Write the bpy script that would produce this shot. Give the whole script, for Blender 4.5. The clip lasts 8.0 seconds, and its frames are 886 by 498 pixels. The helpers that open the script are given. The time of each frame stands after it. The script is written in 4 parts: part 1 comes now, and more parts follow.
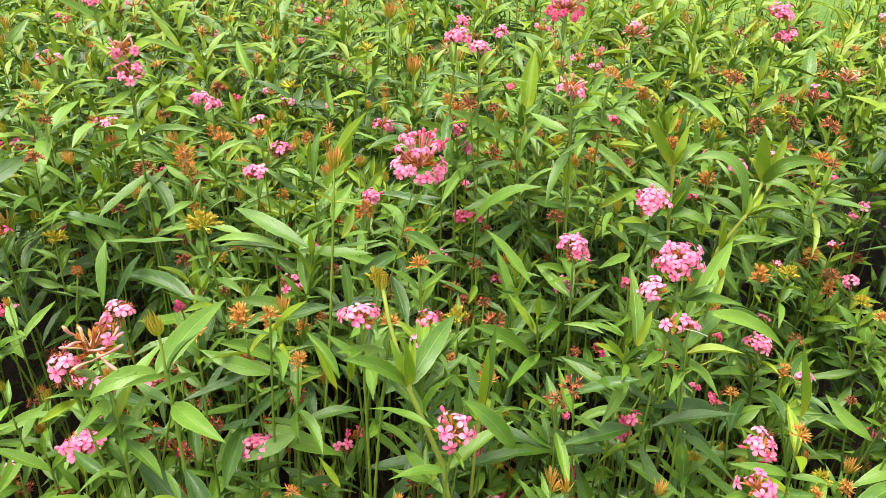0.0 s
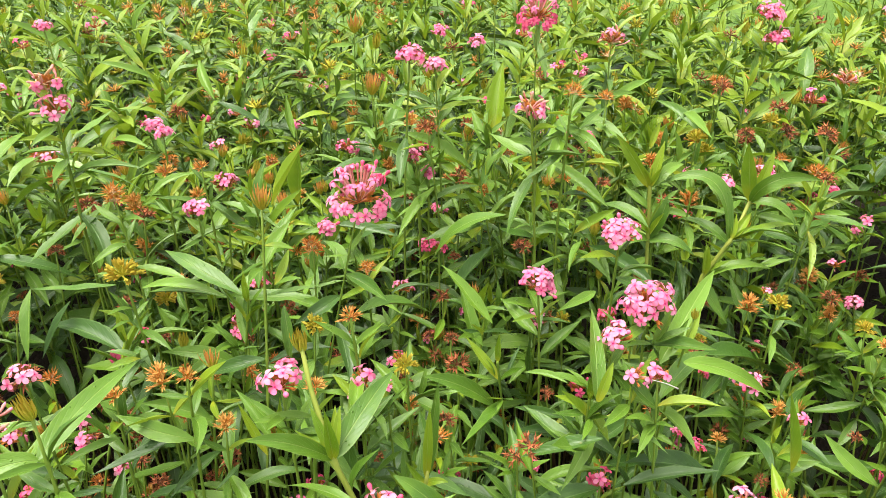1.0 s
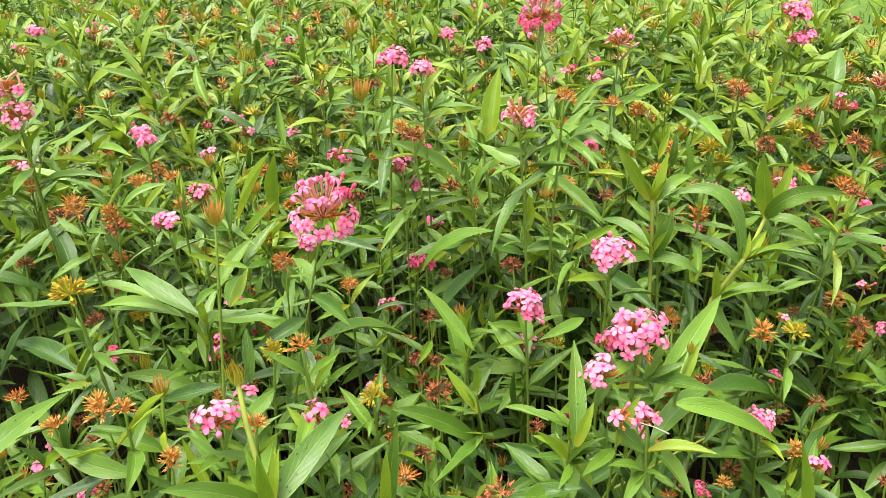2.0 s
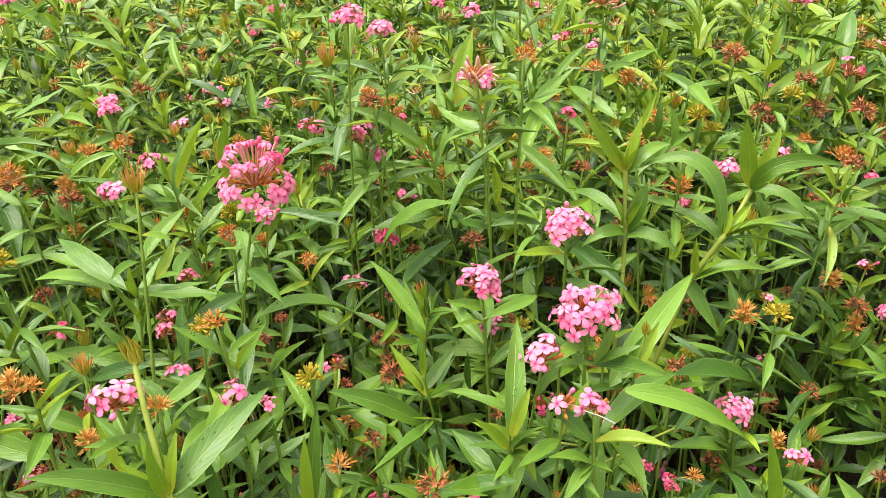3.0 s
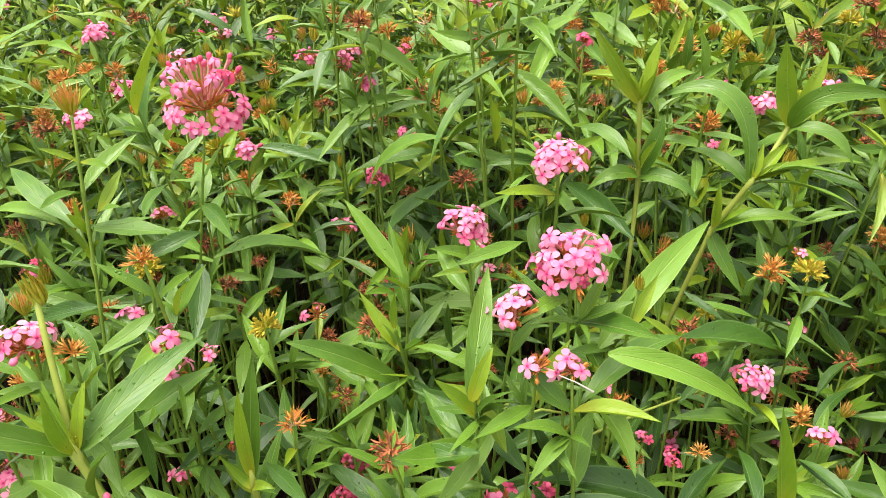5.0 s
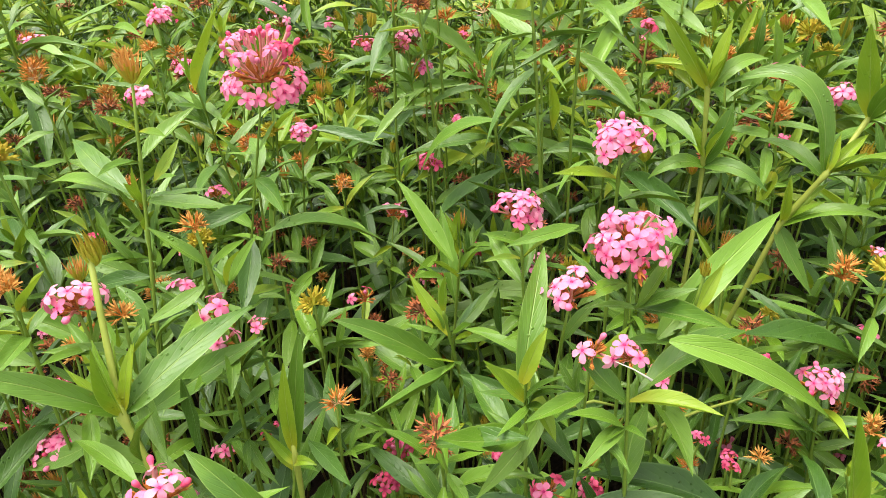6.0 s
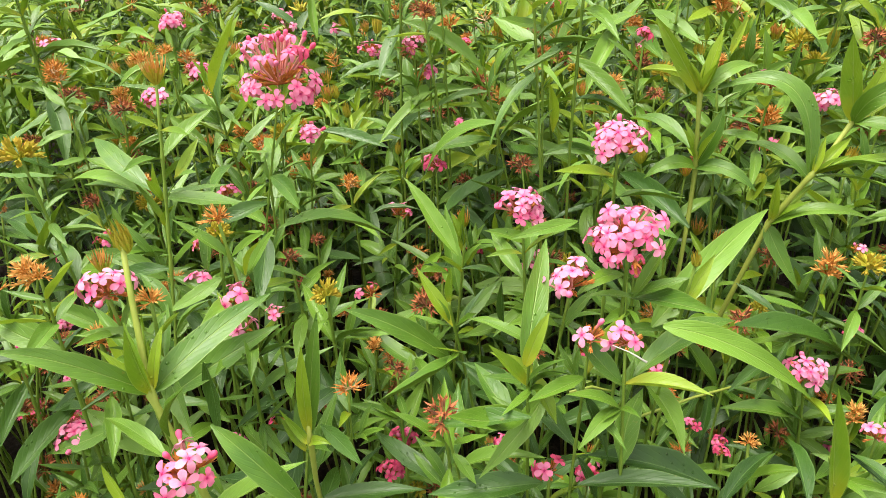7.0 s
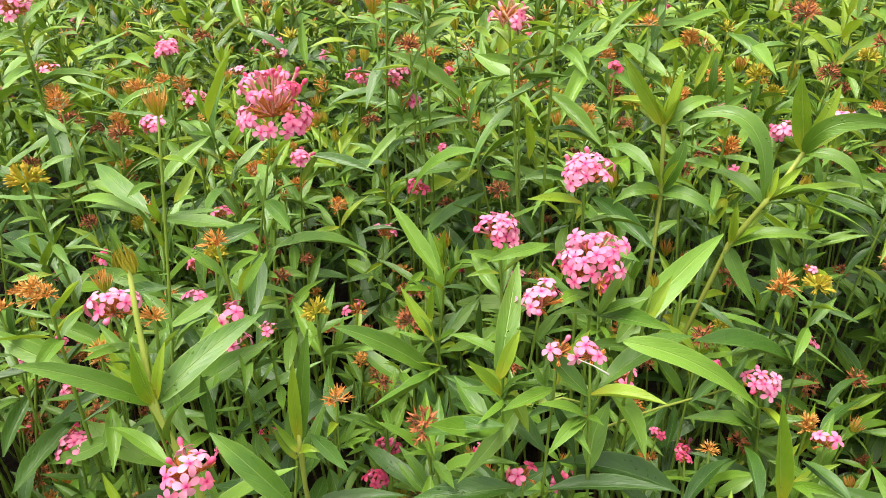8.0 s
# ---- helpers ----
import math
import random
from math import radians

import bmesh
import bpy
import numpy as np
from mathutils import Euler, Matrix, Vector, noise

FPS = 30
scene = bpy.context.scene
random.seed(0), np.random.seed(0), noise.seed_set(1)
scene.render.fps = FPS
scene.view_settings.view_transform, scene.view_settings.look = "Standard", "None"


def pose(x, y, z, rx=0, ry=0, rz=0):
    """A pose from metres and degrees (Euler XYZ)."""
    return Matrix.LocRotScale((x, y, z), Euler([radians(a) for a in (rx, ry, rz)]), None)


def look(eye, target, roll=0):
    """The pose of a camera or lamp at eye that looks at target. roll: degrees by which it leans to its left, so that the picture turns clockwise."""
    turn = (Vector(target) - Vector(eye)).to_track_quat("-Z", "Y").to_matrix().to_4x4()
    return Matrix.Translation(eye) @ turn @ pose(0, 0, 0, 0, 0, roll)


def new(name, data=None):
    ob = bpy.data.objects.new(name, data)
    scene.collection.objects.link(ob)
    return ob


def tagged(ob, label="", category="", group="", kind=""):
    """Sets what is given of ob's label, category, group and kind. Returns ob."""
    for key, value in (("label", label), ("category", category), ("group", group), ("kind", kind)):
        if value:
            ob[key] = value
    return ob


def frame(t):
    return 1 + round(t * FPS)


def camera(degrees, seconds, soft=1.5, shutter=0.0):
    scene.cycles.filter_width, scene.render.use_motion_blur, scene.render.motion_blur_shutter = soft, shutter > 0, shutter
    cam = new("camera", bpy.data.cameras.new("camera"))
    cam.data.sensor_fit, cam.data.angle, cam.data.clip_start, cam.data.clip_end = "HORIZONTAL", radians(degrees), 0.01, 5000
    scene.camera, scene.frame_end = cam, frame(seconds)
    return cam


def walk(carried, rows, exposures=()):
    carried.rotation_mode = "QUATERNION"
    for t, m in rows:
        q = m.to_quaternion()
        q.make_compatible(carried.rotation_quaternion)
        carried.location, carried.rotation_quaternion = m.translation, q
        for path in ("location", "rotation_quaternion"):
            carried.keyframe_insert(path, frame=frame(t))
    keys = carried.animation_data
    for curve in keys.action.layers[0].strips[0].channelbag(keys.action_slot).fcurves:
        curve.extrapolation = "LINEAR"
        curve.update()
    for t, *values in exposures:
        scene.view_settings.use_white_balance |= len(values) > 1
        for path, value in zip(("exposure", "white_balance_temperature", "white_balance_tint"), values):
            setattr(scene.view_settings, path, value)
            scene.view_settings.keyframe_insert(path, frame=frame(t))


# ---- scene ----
cam = camera(66.35, 8.0, soft=0.8)
PATH = [
    (0, (0.0517, 0.0268, 1.0880), (0.0421, 0.8366, 0.5013), 1.11),
    (0.5, (0.0942, 0.0761, 1.0908), (0.0733, 0.8810, 0.4977), -1.18),
    (1, (0.1285, 0.1146, 1.0811), (0.0928, 0.9240, 0.4949), -1.55),
    (1.5, (0.1635, 0.1539, 1.0694), (0.1003, 0.9713, 0.4968), -2.45),
    (1.7, (0.1725, 0.1645, 1.0652), (0.1004, 0.9800, 0.4908), -2.69),
    (2.8, (0.2431, 0.2125, 1.0149), (0.1213, 1.0106, 0.4247), -4.24),
    (3, (0.2591, 0.2213, 1.0110), (0.1343, 1.0143, 0.4146), -4.44),
    (3.5, (0.2789, 0.2387, 1.0003), (0.1605, 1.0244, 0.3931), -4.42),
    (4, (0.2991, 0.2536, 0.9846), (0.1659, 1.0247, 0.3619), -5.26),
    (4.2, (0.3062, 0.2566, 0.9792), (0.1568, 1.0295, 0.3624), -5.54),
    (5.3, (0.3086, 0.2864, 0.9402), (0.1041, 1.0187, 0.2907), -6.45),
    (5.5, (0.3047, 0.2845, 0.9352), (0.0858, 1.0162, 0.2897), -6.44),
    (6, (0.3017, 0.2800, 0.9272), (0.0451, 1.0105, 0.2944), -7.38),
    (6.5, (0.3043, 0.2753, 0.9243), (0.0493, 1.0057, 0.2907), -7.44),
    (7, (0.3019, 0.2492, 0.9389), (0.0502, 0.9874, 0.3129), -6.75),
    (7.5, (0.3069, 0.2350, 0.9550), (0.0660, 0.9755, 0.3277), -6.17),
    (8, (0.3160, 0.2217, 0.9694), (0.0817, 0.9785, 0.3592), -5.62),
]
walk(cam, [(t, look(eye, target, roll)) for t, eye, target, roll in PATH], [(0, 2.25), (8, 2.25)])

# ---- light ----
world = bpy.data.worlds.new("overcast_sky")
scene.world = world
world.use_nodes = True
wn = world.node_tree.nodes
sky = wn.new("ShaderNodeTexSky")
sky.sky_type = "NISHITA"
sky.sun_disc = False
sky.sun_elevation = radians(75)
sky.sun_rotation = radians(135)
sky.air_density, sky.dust_density, sky.ozone_density = 1.0, 4.0, 0.6
wn["Background"].inputs["Strength"].default_value = 0.058
cloud = wn.new("ShaderNodeMix")
cloud.data_type = "RGBA"
cloud.inputs[0].default_value = 0.7
cloud.inputs[7].default_value = (5.1, 5.15, 5.15, 1)
world.node_tree.links.new(sky.outputs[0], cloud.inputs[6])
world.node_tree.links.new(cloud.outputs[2], wn["Background"].inputs["Color"])
sun_data = bpy.data.lights.new("sun", "SUN")
sun_data.energy, sun_data.angle, sun_data.color = 1.8, radians(42), (1.0, 0.95, 0.86)
sun = new("sun", sun_data)
sun.matrix_world = look((-1.3, 0.8, 5.0), (0, 0, 0))


# ---- materials ----
def nodes_of(name):
    m = bpy.data.materials.new(name)
    m.use_nodes = True
    nt = m.node_tree
    return m, nt, nt.nodes["Principled BSDF"], nt.nodes["Material Output"]


def mathn(nt, op, a, b=None, c=None):
    n = nt.nodes.new("ShaderNodeMath")
    n.operation = op
    for i, v in enumerate((a, b, c)):
        if v is None:
            continue
        if isinstance(v, (int, float)):
            n.inputs[i].default_value = v
        else:
            nt.links.new(v, n.inputs[i])
    return n.outputs[0]


def mixc(nt, fac, a, b, blend="MIX"):
    n = nt.nodes.new("ShaderNodeMix")
    n.data_type, n.blend_type = "RGBA", blend
    for sock, v in ((n.inputs[0], fac), (n.inputs[6], a), (n.inputs[7], b)):
        if isinstance(v, (int, float)):
            sock.default_value = v
        elif isinstance(v, tuple):
            sock.default_value = (*v, 1)
        else:
            nt.links.new(v, sock)
    return n.outputs[2]


def noisen(nt, scale, detail=3.0, vec=None):
    n = nt.nodes.new("ShaderNodeTexNoise")
    n.inputs["Scale"].default_value, n.inputs["Detail"].default_value = scale, detail
    if vec is not None:
        nt.links.new(vec, n.inputs["Vector"])
    return n.outputs["Fac"]


def step_up(nt, v, lo, hi):
    n = nt.nodes.new("ShaderNodeMapRange")
    n.inputs[1].default_value, n.inputs[2].default_value = lo, hi
    nt.links.new(v, n.inputs[0])
    return n.outputs[0]


def bumped(nt, bsdf, height, strength, distance):
    n = nt.nodes.new("ShaderNodeBump")
    n.inputs["Strength"].default_value, n.inputs["Distance"].default_value = strength, distance
    nt.links.new(height, n.inputs["Height"])
    nt.links.new(n.outputs[0], bsdf.inputs["Normal"])
    return n.outputs[0]


def leaf_material(name, dark, light, rib, joined=False, sheath=None, gloss=0.28, thin=0.07):
    """A lance-shaped leaf: pale midrib, sunken side veins, blotches, thin enough to let light through."""
    m, nt, bsdf, out = nodes_of(name)
    if joined:
        chance = nt.nodes.new("ShaderNodeNewGeometry").outputs["Random Per Island"]
    else:
        chance = nt.nodes.new("ShaderNodeObjectInfo").outputs["Random"]
    uv = nt.nodes.new("ShaderNodeUVMap")
    sep = nt.nodes.new("ShaderNodeSeparateXYZ")
    nt.links.new(uv.outputs[0], sep.inputs[0])
    across = mathn(nt, "ABSOLUTE", mathn(nt, "SUBTRACT", sep.outputs[0], 0.5))
    along = sep.outputs[1]
    geo = nt.nodes.new("ShaderNodeNewGeometry").outputs["Position"]
    blotch = noisen(nt, 45.0, 4.0, geo)
    grain = noisen(nt, 900.0, 2.0, geo)
    base = mixc(nt, chance, dark, light)
    base = mixc(nt, step_up(nt, blotch, 0.42, 0.72), base, mixc(nt, 0.45, base, light))
    if sheath:
        fade = mathn(nt, "SUBTRACT", 1.0, step_up(nt, along, 0.02, 0.32))
        base = mixc(nt, mathn(nt, "MULTIPLY", fade, 0.62), base, sheath)
    veins = mathn(nt, "SINE", mathn(nt, "MULTIPLY", mathn(nt, "SUBTRACT", mathn(nt, "MULTIPLY", along, 8.0), mathn(nt, "MULTIPLY", across, 5.5)), 6.283))
    line = step_up(nt, veins, 0.82, 1.0)
    base = mixc(nt, mathn(nt, "MULTIPLY", line, 0.06), base, rib)
    midrib = mathn(nt, "SUBTRACT", 1.0, step_up(nt, across, 0.008, 0.035))
    base = mixc(nt, mathn(nt, "MULTIPLY", midrib, 0.38), base, rib)
    # highlight on the leaf's edge, painted as a paler rim in the colour
    edge_highlight = step_up(nt, across, 0.455, 0.495)
    base = mixc(nt, mathn(nt, "MULTIPLY", edge_highlight, 0.35), base, rib)
    spots = step_up(nt, noisen(nt, 160.0, 2.0, geo), 0.72, 0.78)
    base = mixc(nt, mathn(nt, "MULTIPLY", spots, 0.35), base, (0.22, 0.17, 0.04))
    nt.links.new(base, bsdf.inputs["Base Color"])
    rough = mathn(nt, "ADD", gloss, mathn(nt, "MULTIPLY", blotch, 0.3))
    nt.links.new(rough, bsdf.inputs["Roughness"])
    bsdf.inputs["Specular IOR Level"].default_value = 0.48
    quilt = noisen(nt, 95.0, 2.0, geo)
    height = mathn(nt, "ADD", mathn(nt, "MULTIPLY", line, -0.25), mathn(nt, "MULTIPLY", midrib, -0.8))
    height = mathn(nt, "ADD", height, mathn(nt, "ADD", mathn(nt, "MULTIPLY", grain, 0.35), mathn(nt, "MULTIPLY", quilt, 1.6)))
    if not joined:
        drops = nt.nodes.new("ShaderNodeTexVoronoi")
        drops.inputs["Scale"].default_value = 190.0
        nt.links.new(geo, drops.inputs["Vector"])
        bead = mathn(nt, "SUBTRACT", 1.0, step_up(nt, drops.outputs["Distance"], 0.10, 0.22))
        wet = step_up(nt, noisen(nt, 30.0, 2.0, geo), 0.52, 0.60)
        height = mathn(nt, "ADD", height, mathn(nt, "MULTIPLY", mathn(nt, "MULTIPLY", bead, wet), 2.2))
    normal = bumped(nt, bsdf, height, 0.7, 0.0007)
    glow = nt.nodes.new("ShaderNodeBsdfTranslucent")
    nt.links.new(mixc(nt, 0.5, base, (0.30, 0.42, 0.03)), glow.inputs["Color"])
    nt.links.new(normal, glow.inputs["Normal"])
    mix = nt.nodes.new("ShaderNodeMixShader")
    mix.inputs[0].default_value = thin
    nt.links.new(bsdf.outputs[0], mix.inputs[1])
    nt.links.new(glow.outputs[0], mix.inputs[2])
    nt.links.new(mix.outputs[0], out.inputs["Surface"])
    return m


def soft_material(name, a, b, rough=0.55, scale=260.0, thin=0.0, spread=1.0):
    """Petals, tubes, stalks: two tones mixed by chance and by a fine mottling."""
    m, nt, bsdf, out = nodes_of(name)
    chance = nt.nodes.new("ShaderNodeObjectInfo").outputs["Random"]
    geo = nt.nodes.new("ShaderNodeNewGeometry")
    grain = noisen(nt, scale, 3.0, geo.outputs["Position"])
    island = geo.outputs["Random Per Island"]
    fac = mathn(nt, "ADD", mathn(nt, "MULTIPLY", chance, 0.35 * spread), mathn(nt, "MULTIPLY", island, 0.35 * spread))
    fac = mathn(nt, "ADD", fac, mathn(nt, "MULTIPLY", step_up(nt, grain, 0.3, 0.7), 0.3))
    base = mixc(nt, fac, a, b)
    nt.links.new(base, bsdf.inputs["Base Color"])
    bsdf.inputs["Roughness"].default_value = rough
    bsdf.inputs["Specular IOR Level"].default_value = 0.22
    bumped(nt, bsdf, grain, 0.3, 0.0004)
    if thin:
        glow = nt.nodes.new("ShaderNodeBsdfTranslucent")
        nt.links.new(base, glow.inputs["Color"])
        mix = nt.nodes.new("ShaderNodeMixShader")
        mix.inputs[0].default_value = thin
        nt.links.new(bsdf.outputs[0], mix.inputs[1])
        nt.links.new(glow.outputs[0], mix.inputs[2])
        nt.links.new(mix.outputs[0], out.inputs["Surface"])
    return m


def petal_material(name, a, b, base):
    """A petal, UV v running out from the flower's middle: deep at its foot, fine streaks, pale towards the rim."""
    m, nt, bsdf, out = nodes_of(name)
    info = nt.nodes.new("ShaderNodeObjectInfo").outputs["Random"]
    geo = nt.nodes.new("ShaderNodeNewGeometry")
    sep = nt.nodes.new("ShaderNodeSeparateXYZ")
    nt.links.new(nt.nodes.new("ShaderNodeUVMap").outputs[0], sep.inputs[0])
    chance = mathn(nt, "ADD", mathn(nt, "MULTIPLY", info, 0.6), mathn(nt, "MULTIPLY", geo.outputs["Random Per Island"], 0.4))
    mottle = noisen(nt, 420.0, 3.0, geo.outputs["Position"])
    tone = mixc(nt, chance, a, b)
    tone = mixc(nt, mathn(nt, "MULTIPLY", step_up(nt, mottle, 0.40, 0.68), 0.4), tone, b)
    streak = mathn(nt, "ABSOLUTE", mathn(nt, "SINE", mathn(nt, "MULTIPLY", sep.outputs[0], 19.0)))
    tone = mixc(nt, mathn(nt, "MULTIPLY", step_up(nt, streak, 0.75, 1.0), 0.14), tone, base)
    foot = mathn(nt, "SUBTRACT", 1.0, step_up(nt, sep.outputs[1], 0.16, 0.46))
    tone = mixc(nt, mathn(nt, "MULTIPLY", foot, 0.85), tone, base)
    nt.links.new(tone, bsdf.inputs["Base Color"])
    bsdf.inputs["Roughness"].default_value = 0.5
    bsdf.inputs["Specular IOR Level"].default_value = 0.25
    bumped(nt, bsdf, mathn(nt, "ADD", mottle, mathn(nt, "MULTIPLY", streak, 0.5)), 0.35, 0.0004)
    glow = nt.nodes.new("ShaderNodeBsdfTranslucent")
    nt.links.new(tone, glow.inputs["Color"])
    mix = nt.nodes.new("ShaderNodeMixShader")
    mix.inputs[0].default_value = 0.22
    nt.links.new(bsdf.outputs[0], mix.inputs[1])
    nt.links.new(glow.outputs[0], mix.inputs[2])
    nt.links.new(mix.outputs[0], out.inputs["Surface"])
    return m


GREEN = ((0.050, 0.126, 0.009), (0.124, 0.238, 0.014), (0.32, 0.42, 0.11))
# older leaf green, darkened further to put canopy shade into the colour
GREEN_OLD_SHADED = ((0.022, 0.066, 0.006), (0.050, 0.120, 0.010), (0.20, 0.32, 0.09))
GREEN_YOUNG = ((0.128, 0.245, 0.010), (0.240, 0.345, 0.016), (0.38, 0.48, 0.12))
LEAF = leaf_material("leaf_green", *GREEN)
LEAF_OLD_SHADED = leaf_material("leaf_old_shaded_green", *GREEN_OLD_SHADED)
LEAF_YOUNG = leaf_material("leaf_young_green", *GREEN_YOUNG, sheath=(0.48, 0.42, 0.02), thin=0.24)
LEAF_FAR = leaf_material("leaf_green_joined", *GREEN, joined=True)
LEAF_YOUNG_FAR = leaf_material("leaf_young_joined", *GREEN_YOUNG, joined=True, sheath=(0.48, 0.42, 0.02), thin=0.24)
LEAF_OLD_SHADED_FAR = leaf_material("leaf_old_shaded_joined", *GREEN_OLD_SHADED, joined=True)
STEM = soft_material("stem_green", (0.10, 0.18, 0.018), (0.20, 0.28, 0.04), 0.5, 180.0)
STEM_PALE = soft_material("stem_pale_yellow_green", (0.19, 0.26, 0.035), (0.30, 0.32, 0.06), 0.45, 180.0)
STEM_OLD = soft_material("stem_brown", (0.060, 0.038, 0.016), (0.130, 0.080, 0.032), 0.7, 140.0)
PETAL = petal_material("petal_pink", (0.76, 0.13, 0.27), (0.78, 0.25, 0.39), (0.70, 0.06, 0.20))
PETAL_PALE = petal_material("petal_pale_pink", (0.77, 0.21, 0.35), (0.80, 0.35, 0.47), (0.72, 0.08, 0.24))
PETAL_DEEP = petal_material("petal_deep_pink", (0.66, 0.045, 0.12), (0.80, 0.13, 0.26), (0.45, 0.015, 0.07))
THROAT = soft_material("throat_crimson", (0.30, 0.008, 0.06), (0.48, 0.02, 0.13), 0.6, 900.0)
TUBE = soft_material("tube_salmon", (0.64, 0.17, 0.15), (0.80, 0.42, 0.38), 0.5, 300.0, 0.15)
CALYX_ORANGE = soft_material("calyx_orange", (0.40, 0.11, 0.020), (0.66, 0.30, 0.060), 0.65, 300.0, 0.12)
CALYX_GOLD = soft_material("calyx_gold", (0.50, 0.17, 0.030), (0.76, 0.46, 0.13), 0.6, 300.0, 0.12)
CALYX_LIME = soft_material("calyx_lime", (0.32, 0.33, 0.025), (0.60, 0.40, 0.05), 0.6, 120.0, 0.18)
CALYX_RUST = soft_material("calyx_rust", (0.26, 0.065, 0.022), (0.50, 0.19, 0.05), 0.65, 300.0, 0.1)
CALYX_BROWN = soft_material("calyx_brown", (0.06, 0.024, 0.014), (0.26, 0.10, 0.045), 0.75, 300.0)
CALYX_DRY = soft_material("calyx_dry_red", (0.18, 0.045, 0.020), (0.48, 0.16, 0.06), 0.7, 300.0)
CALYX_TAN = soft_material("calyx_tan", (0.46, 0.27, 0.12), (0.68, 0.50, 0.30), 0.7, 300.0, 0.1)
CALYX_YELLOW = soft_material("calyx_yellow_green", (0.32, 0.34, 0.025), (0.58, 0.50, 0.05), 0.6, 300.0, 0.18)


def ground_material(name, a, b, c, scale, rough=0.95):
    m, nt, bsdf, out = nodes_of(name)
    geo = nt.nodes.new("ShaderNodeNewGeometry").outputs["Position"]
    big, fine = noisen(nt, scale, 5.0, geo), noisen(nt, scale * 22, 4.0, geo)
    base = mixc(nt, step_up(nt, big, 0.35, 0.65), a, b)
    base = mixc(nt, mathn(nt, "MULTIPLY", step_up(nt, fine, 0.45, 0.7), 0.6), base, c)
    nt.links.new(base, bsdf.inputs["Base Color"])
    bsdf.inputs["Roughness"].default_value = rough
    bsdf.inputs["Specular IOR Level"].default_value = 0.08
    bumped(nt, bsdf, fine, 0.8, 0.01)
    return m


BLADE = soft_material("grass_green", (0.085, 0.165, 0.020), (0.170, 0.265, 0.040), 0.6, 60.0, 0.2)
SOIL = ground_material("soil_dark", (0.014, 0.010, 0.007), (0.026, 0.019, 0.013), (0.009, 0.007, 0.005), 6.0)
LAWN = ground_material("lawn_green", (0.080, 0.150, 0.028), (0.120, 0.195, 0.040), (0.065, 0.100, 0.024), 1.5)


# ---- building blocks ----
VERT_UV = {}


def mesh_of(name, verts, faces, materials, slots=None, uvs=None, smooth=True):
    me = bpy.data.meshes.new(name)
    me.from_pydata([tuple(v) for v in verts], [], faces)
    for m in materials:
        me.materials.append(m)
    if slots is not None:
        me.polygons.foreach_set("material_index", slots)
    if uvs is not None:
        layer = me.uv_layers.new(name="UVMap")
        idx = np.empty(len(me.loops), dtype=np.int32)
        me.loops.foreach_get("vertex_index", idx)
        layer.data.foreach_set("uv", np.asarray(uvs, dtype=np.float32)[idx].ravel())
        VERT_UV[me.name] = np.asarray(uvs)
    me.polygons.foreach_set("use_smooth", [smooth] * len(me.polygons))
    me.update()
    return me


class Mass:
    """Gathers the far plants, which nobody could count, into one mesh."""

    def __init__(self):
        self.verts, self.faces, self.slots, self.uvs, self.count = [], [], [], [], 0
        self.materials, self.kept, self.at = [], {}, Matrix()

    def add(self, verts, faces, slots, uvs=None):
        self.verts.append(verts)
        n = self.count
        self.faces.extend([tuple([i + n for i in q]) for q in faces])
        self.slots.extend(slots)
        self.uvs.append(np.zeros((len(verts), 2)) if uvs is None else uvs)
        self.count += len(verts)

    def slot(self, material):
        if material not in self.materials:
            self.materials.append(material)
        return self.materials.index(material)

    def add_mesh(self, me, m):
        if me.name not in self.kept:
            co = np.empty(len(me.vertices) * 3)
            me.vertices.foreach_get("co", co)
            own = [self.slot(x) for x in me.materials]
            self.kept[me.name] = (co.reshape(-1, 3), [tuple(p.vertices) for p in me.polygons], [own[p.material_index] for p in me.polygons])
        co, faces, slots = self.kept[me.name]
        a = np.array(self.at @ m)
        self.add(co @ a[:3, :3].T + a[:3, 3], faces, slots, VERT_UV.get(me.name))

    def build(self, name):
        return new(name, mesh_of(name, np.concatenate(self.verts), self.faces, self.materials, self.slots, np.concatenate(self.uvs)))


def part(name, me, parent, m=None, label=""):
    if isinstance(parent, Mass):
        parent.add_mesh(me, m or Matrix())
        return None
    ob = new(name, me)
    ob.parent = parent
    if m is not None:
        ob.matrix_basis = m
    return tagged(ob, label) if label else ob


def tube_ring(points, radii, sides=6):
    """Verts and faces of a round rod through the points, closed at its end."""
    verts, faces = [], []
    pts = [Vector(p) for p in points]
    for i, p in enumerate(pts):
        ahead = (pts[min(i + 1, len(pts) - 1)] - pts[max(i - 1, 0)]).normalized()
        side = ahead.cross(Vector((0.31, 0.95, 0.05))).normalized()
        up = side.cross(ahead)
        for k in range(sides):
            a = 2 * math.pi * k / sides
            verts.append(p + radii[i] * (math.cos(a) * side + math.sin(a) * up))
    for i in range(len(pts) - 1):
        for k in range(sides):
            n = (k + 1) % sides
            faces.append((i * sides + k, i * sides + n, (i + 1) * sides + n, (i + 1) * sides + k))
    last = (len(pts) - 1) * sides
    faces.append(tuple(last + k for k in range(sides)))
    return verts, faces


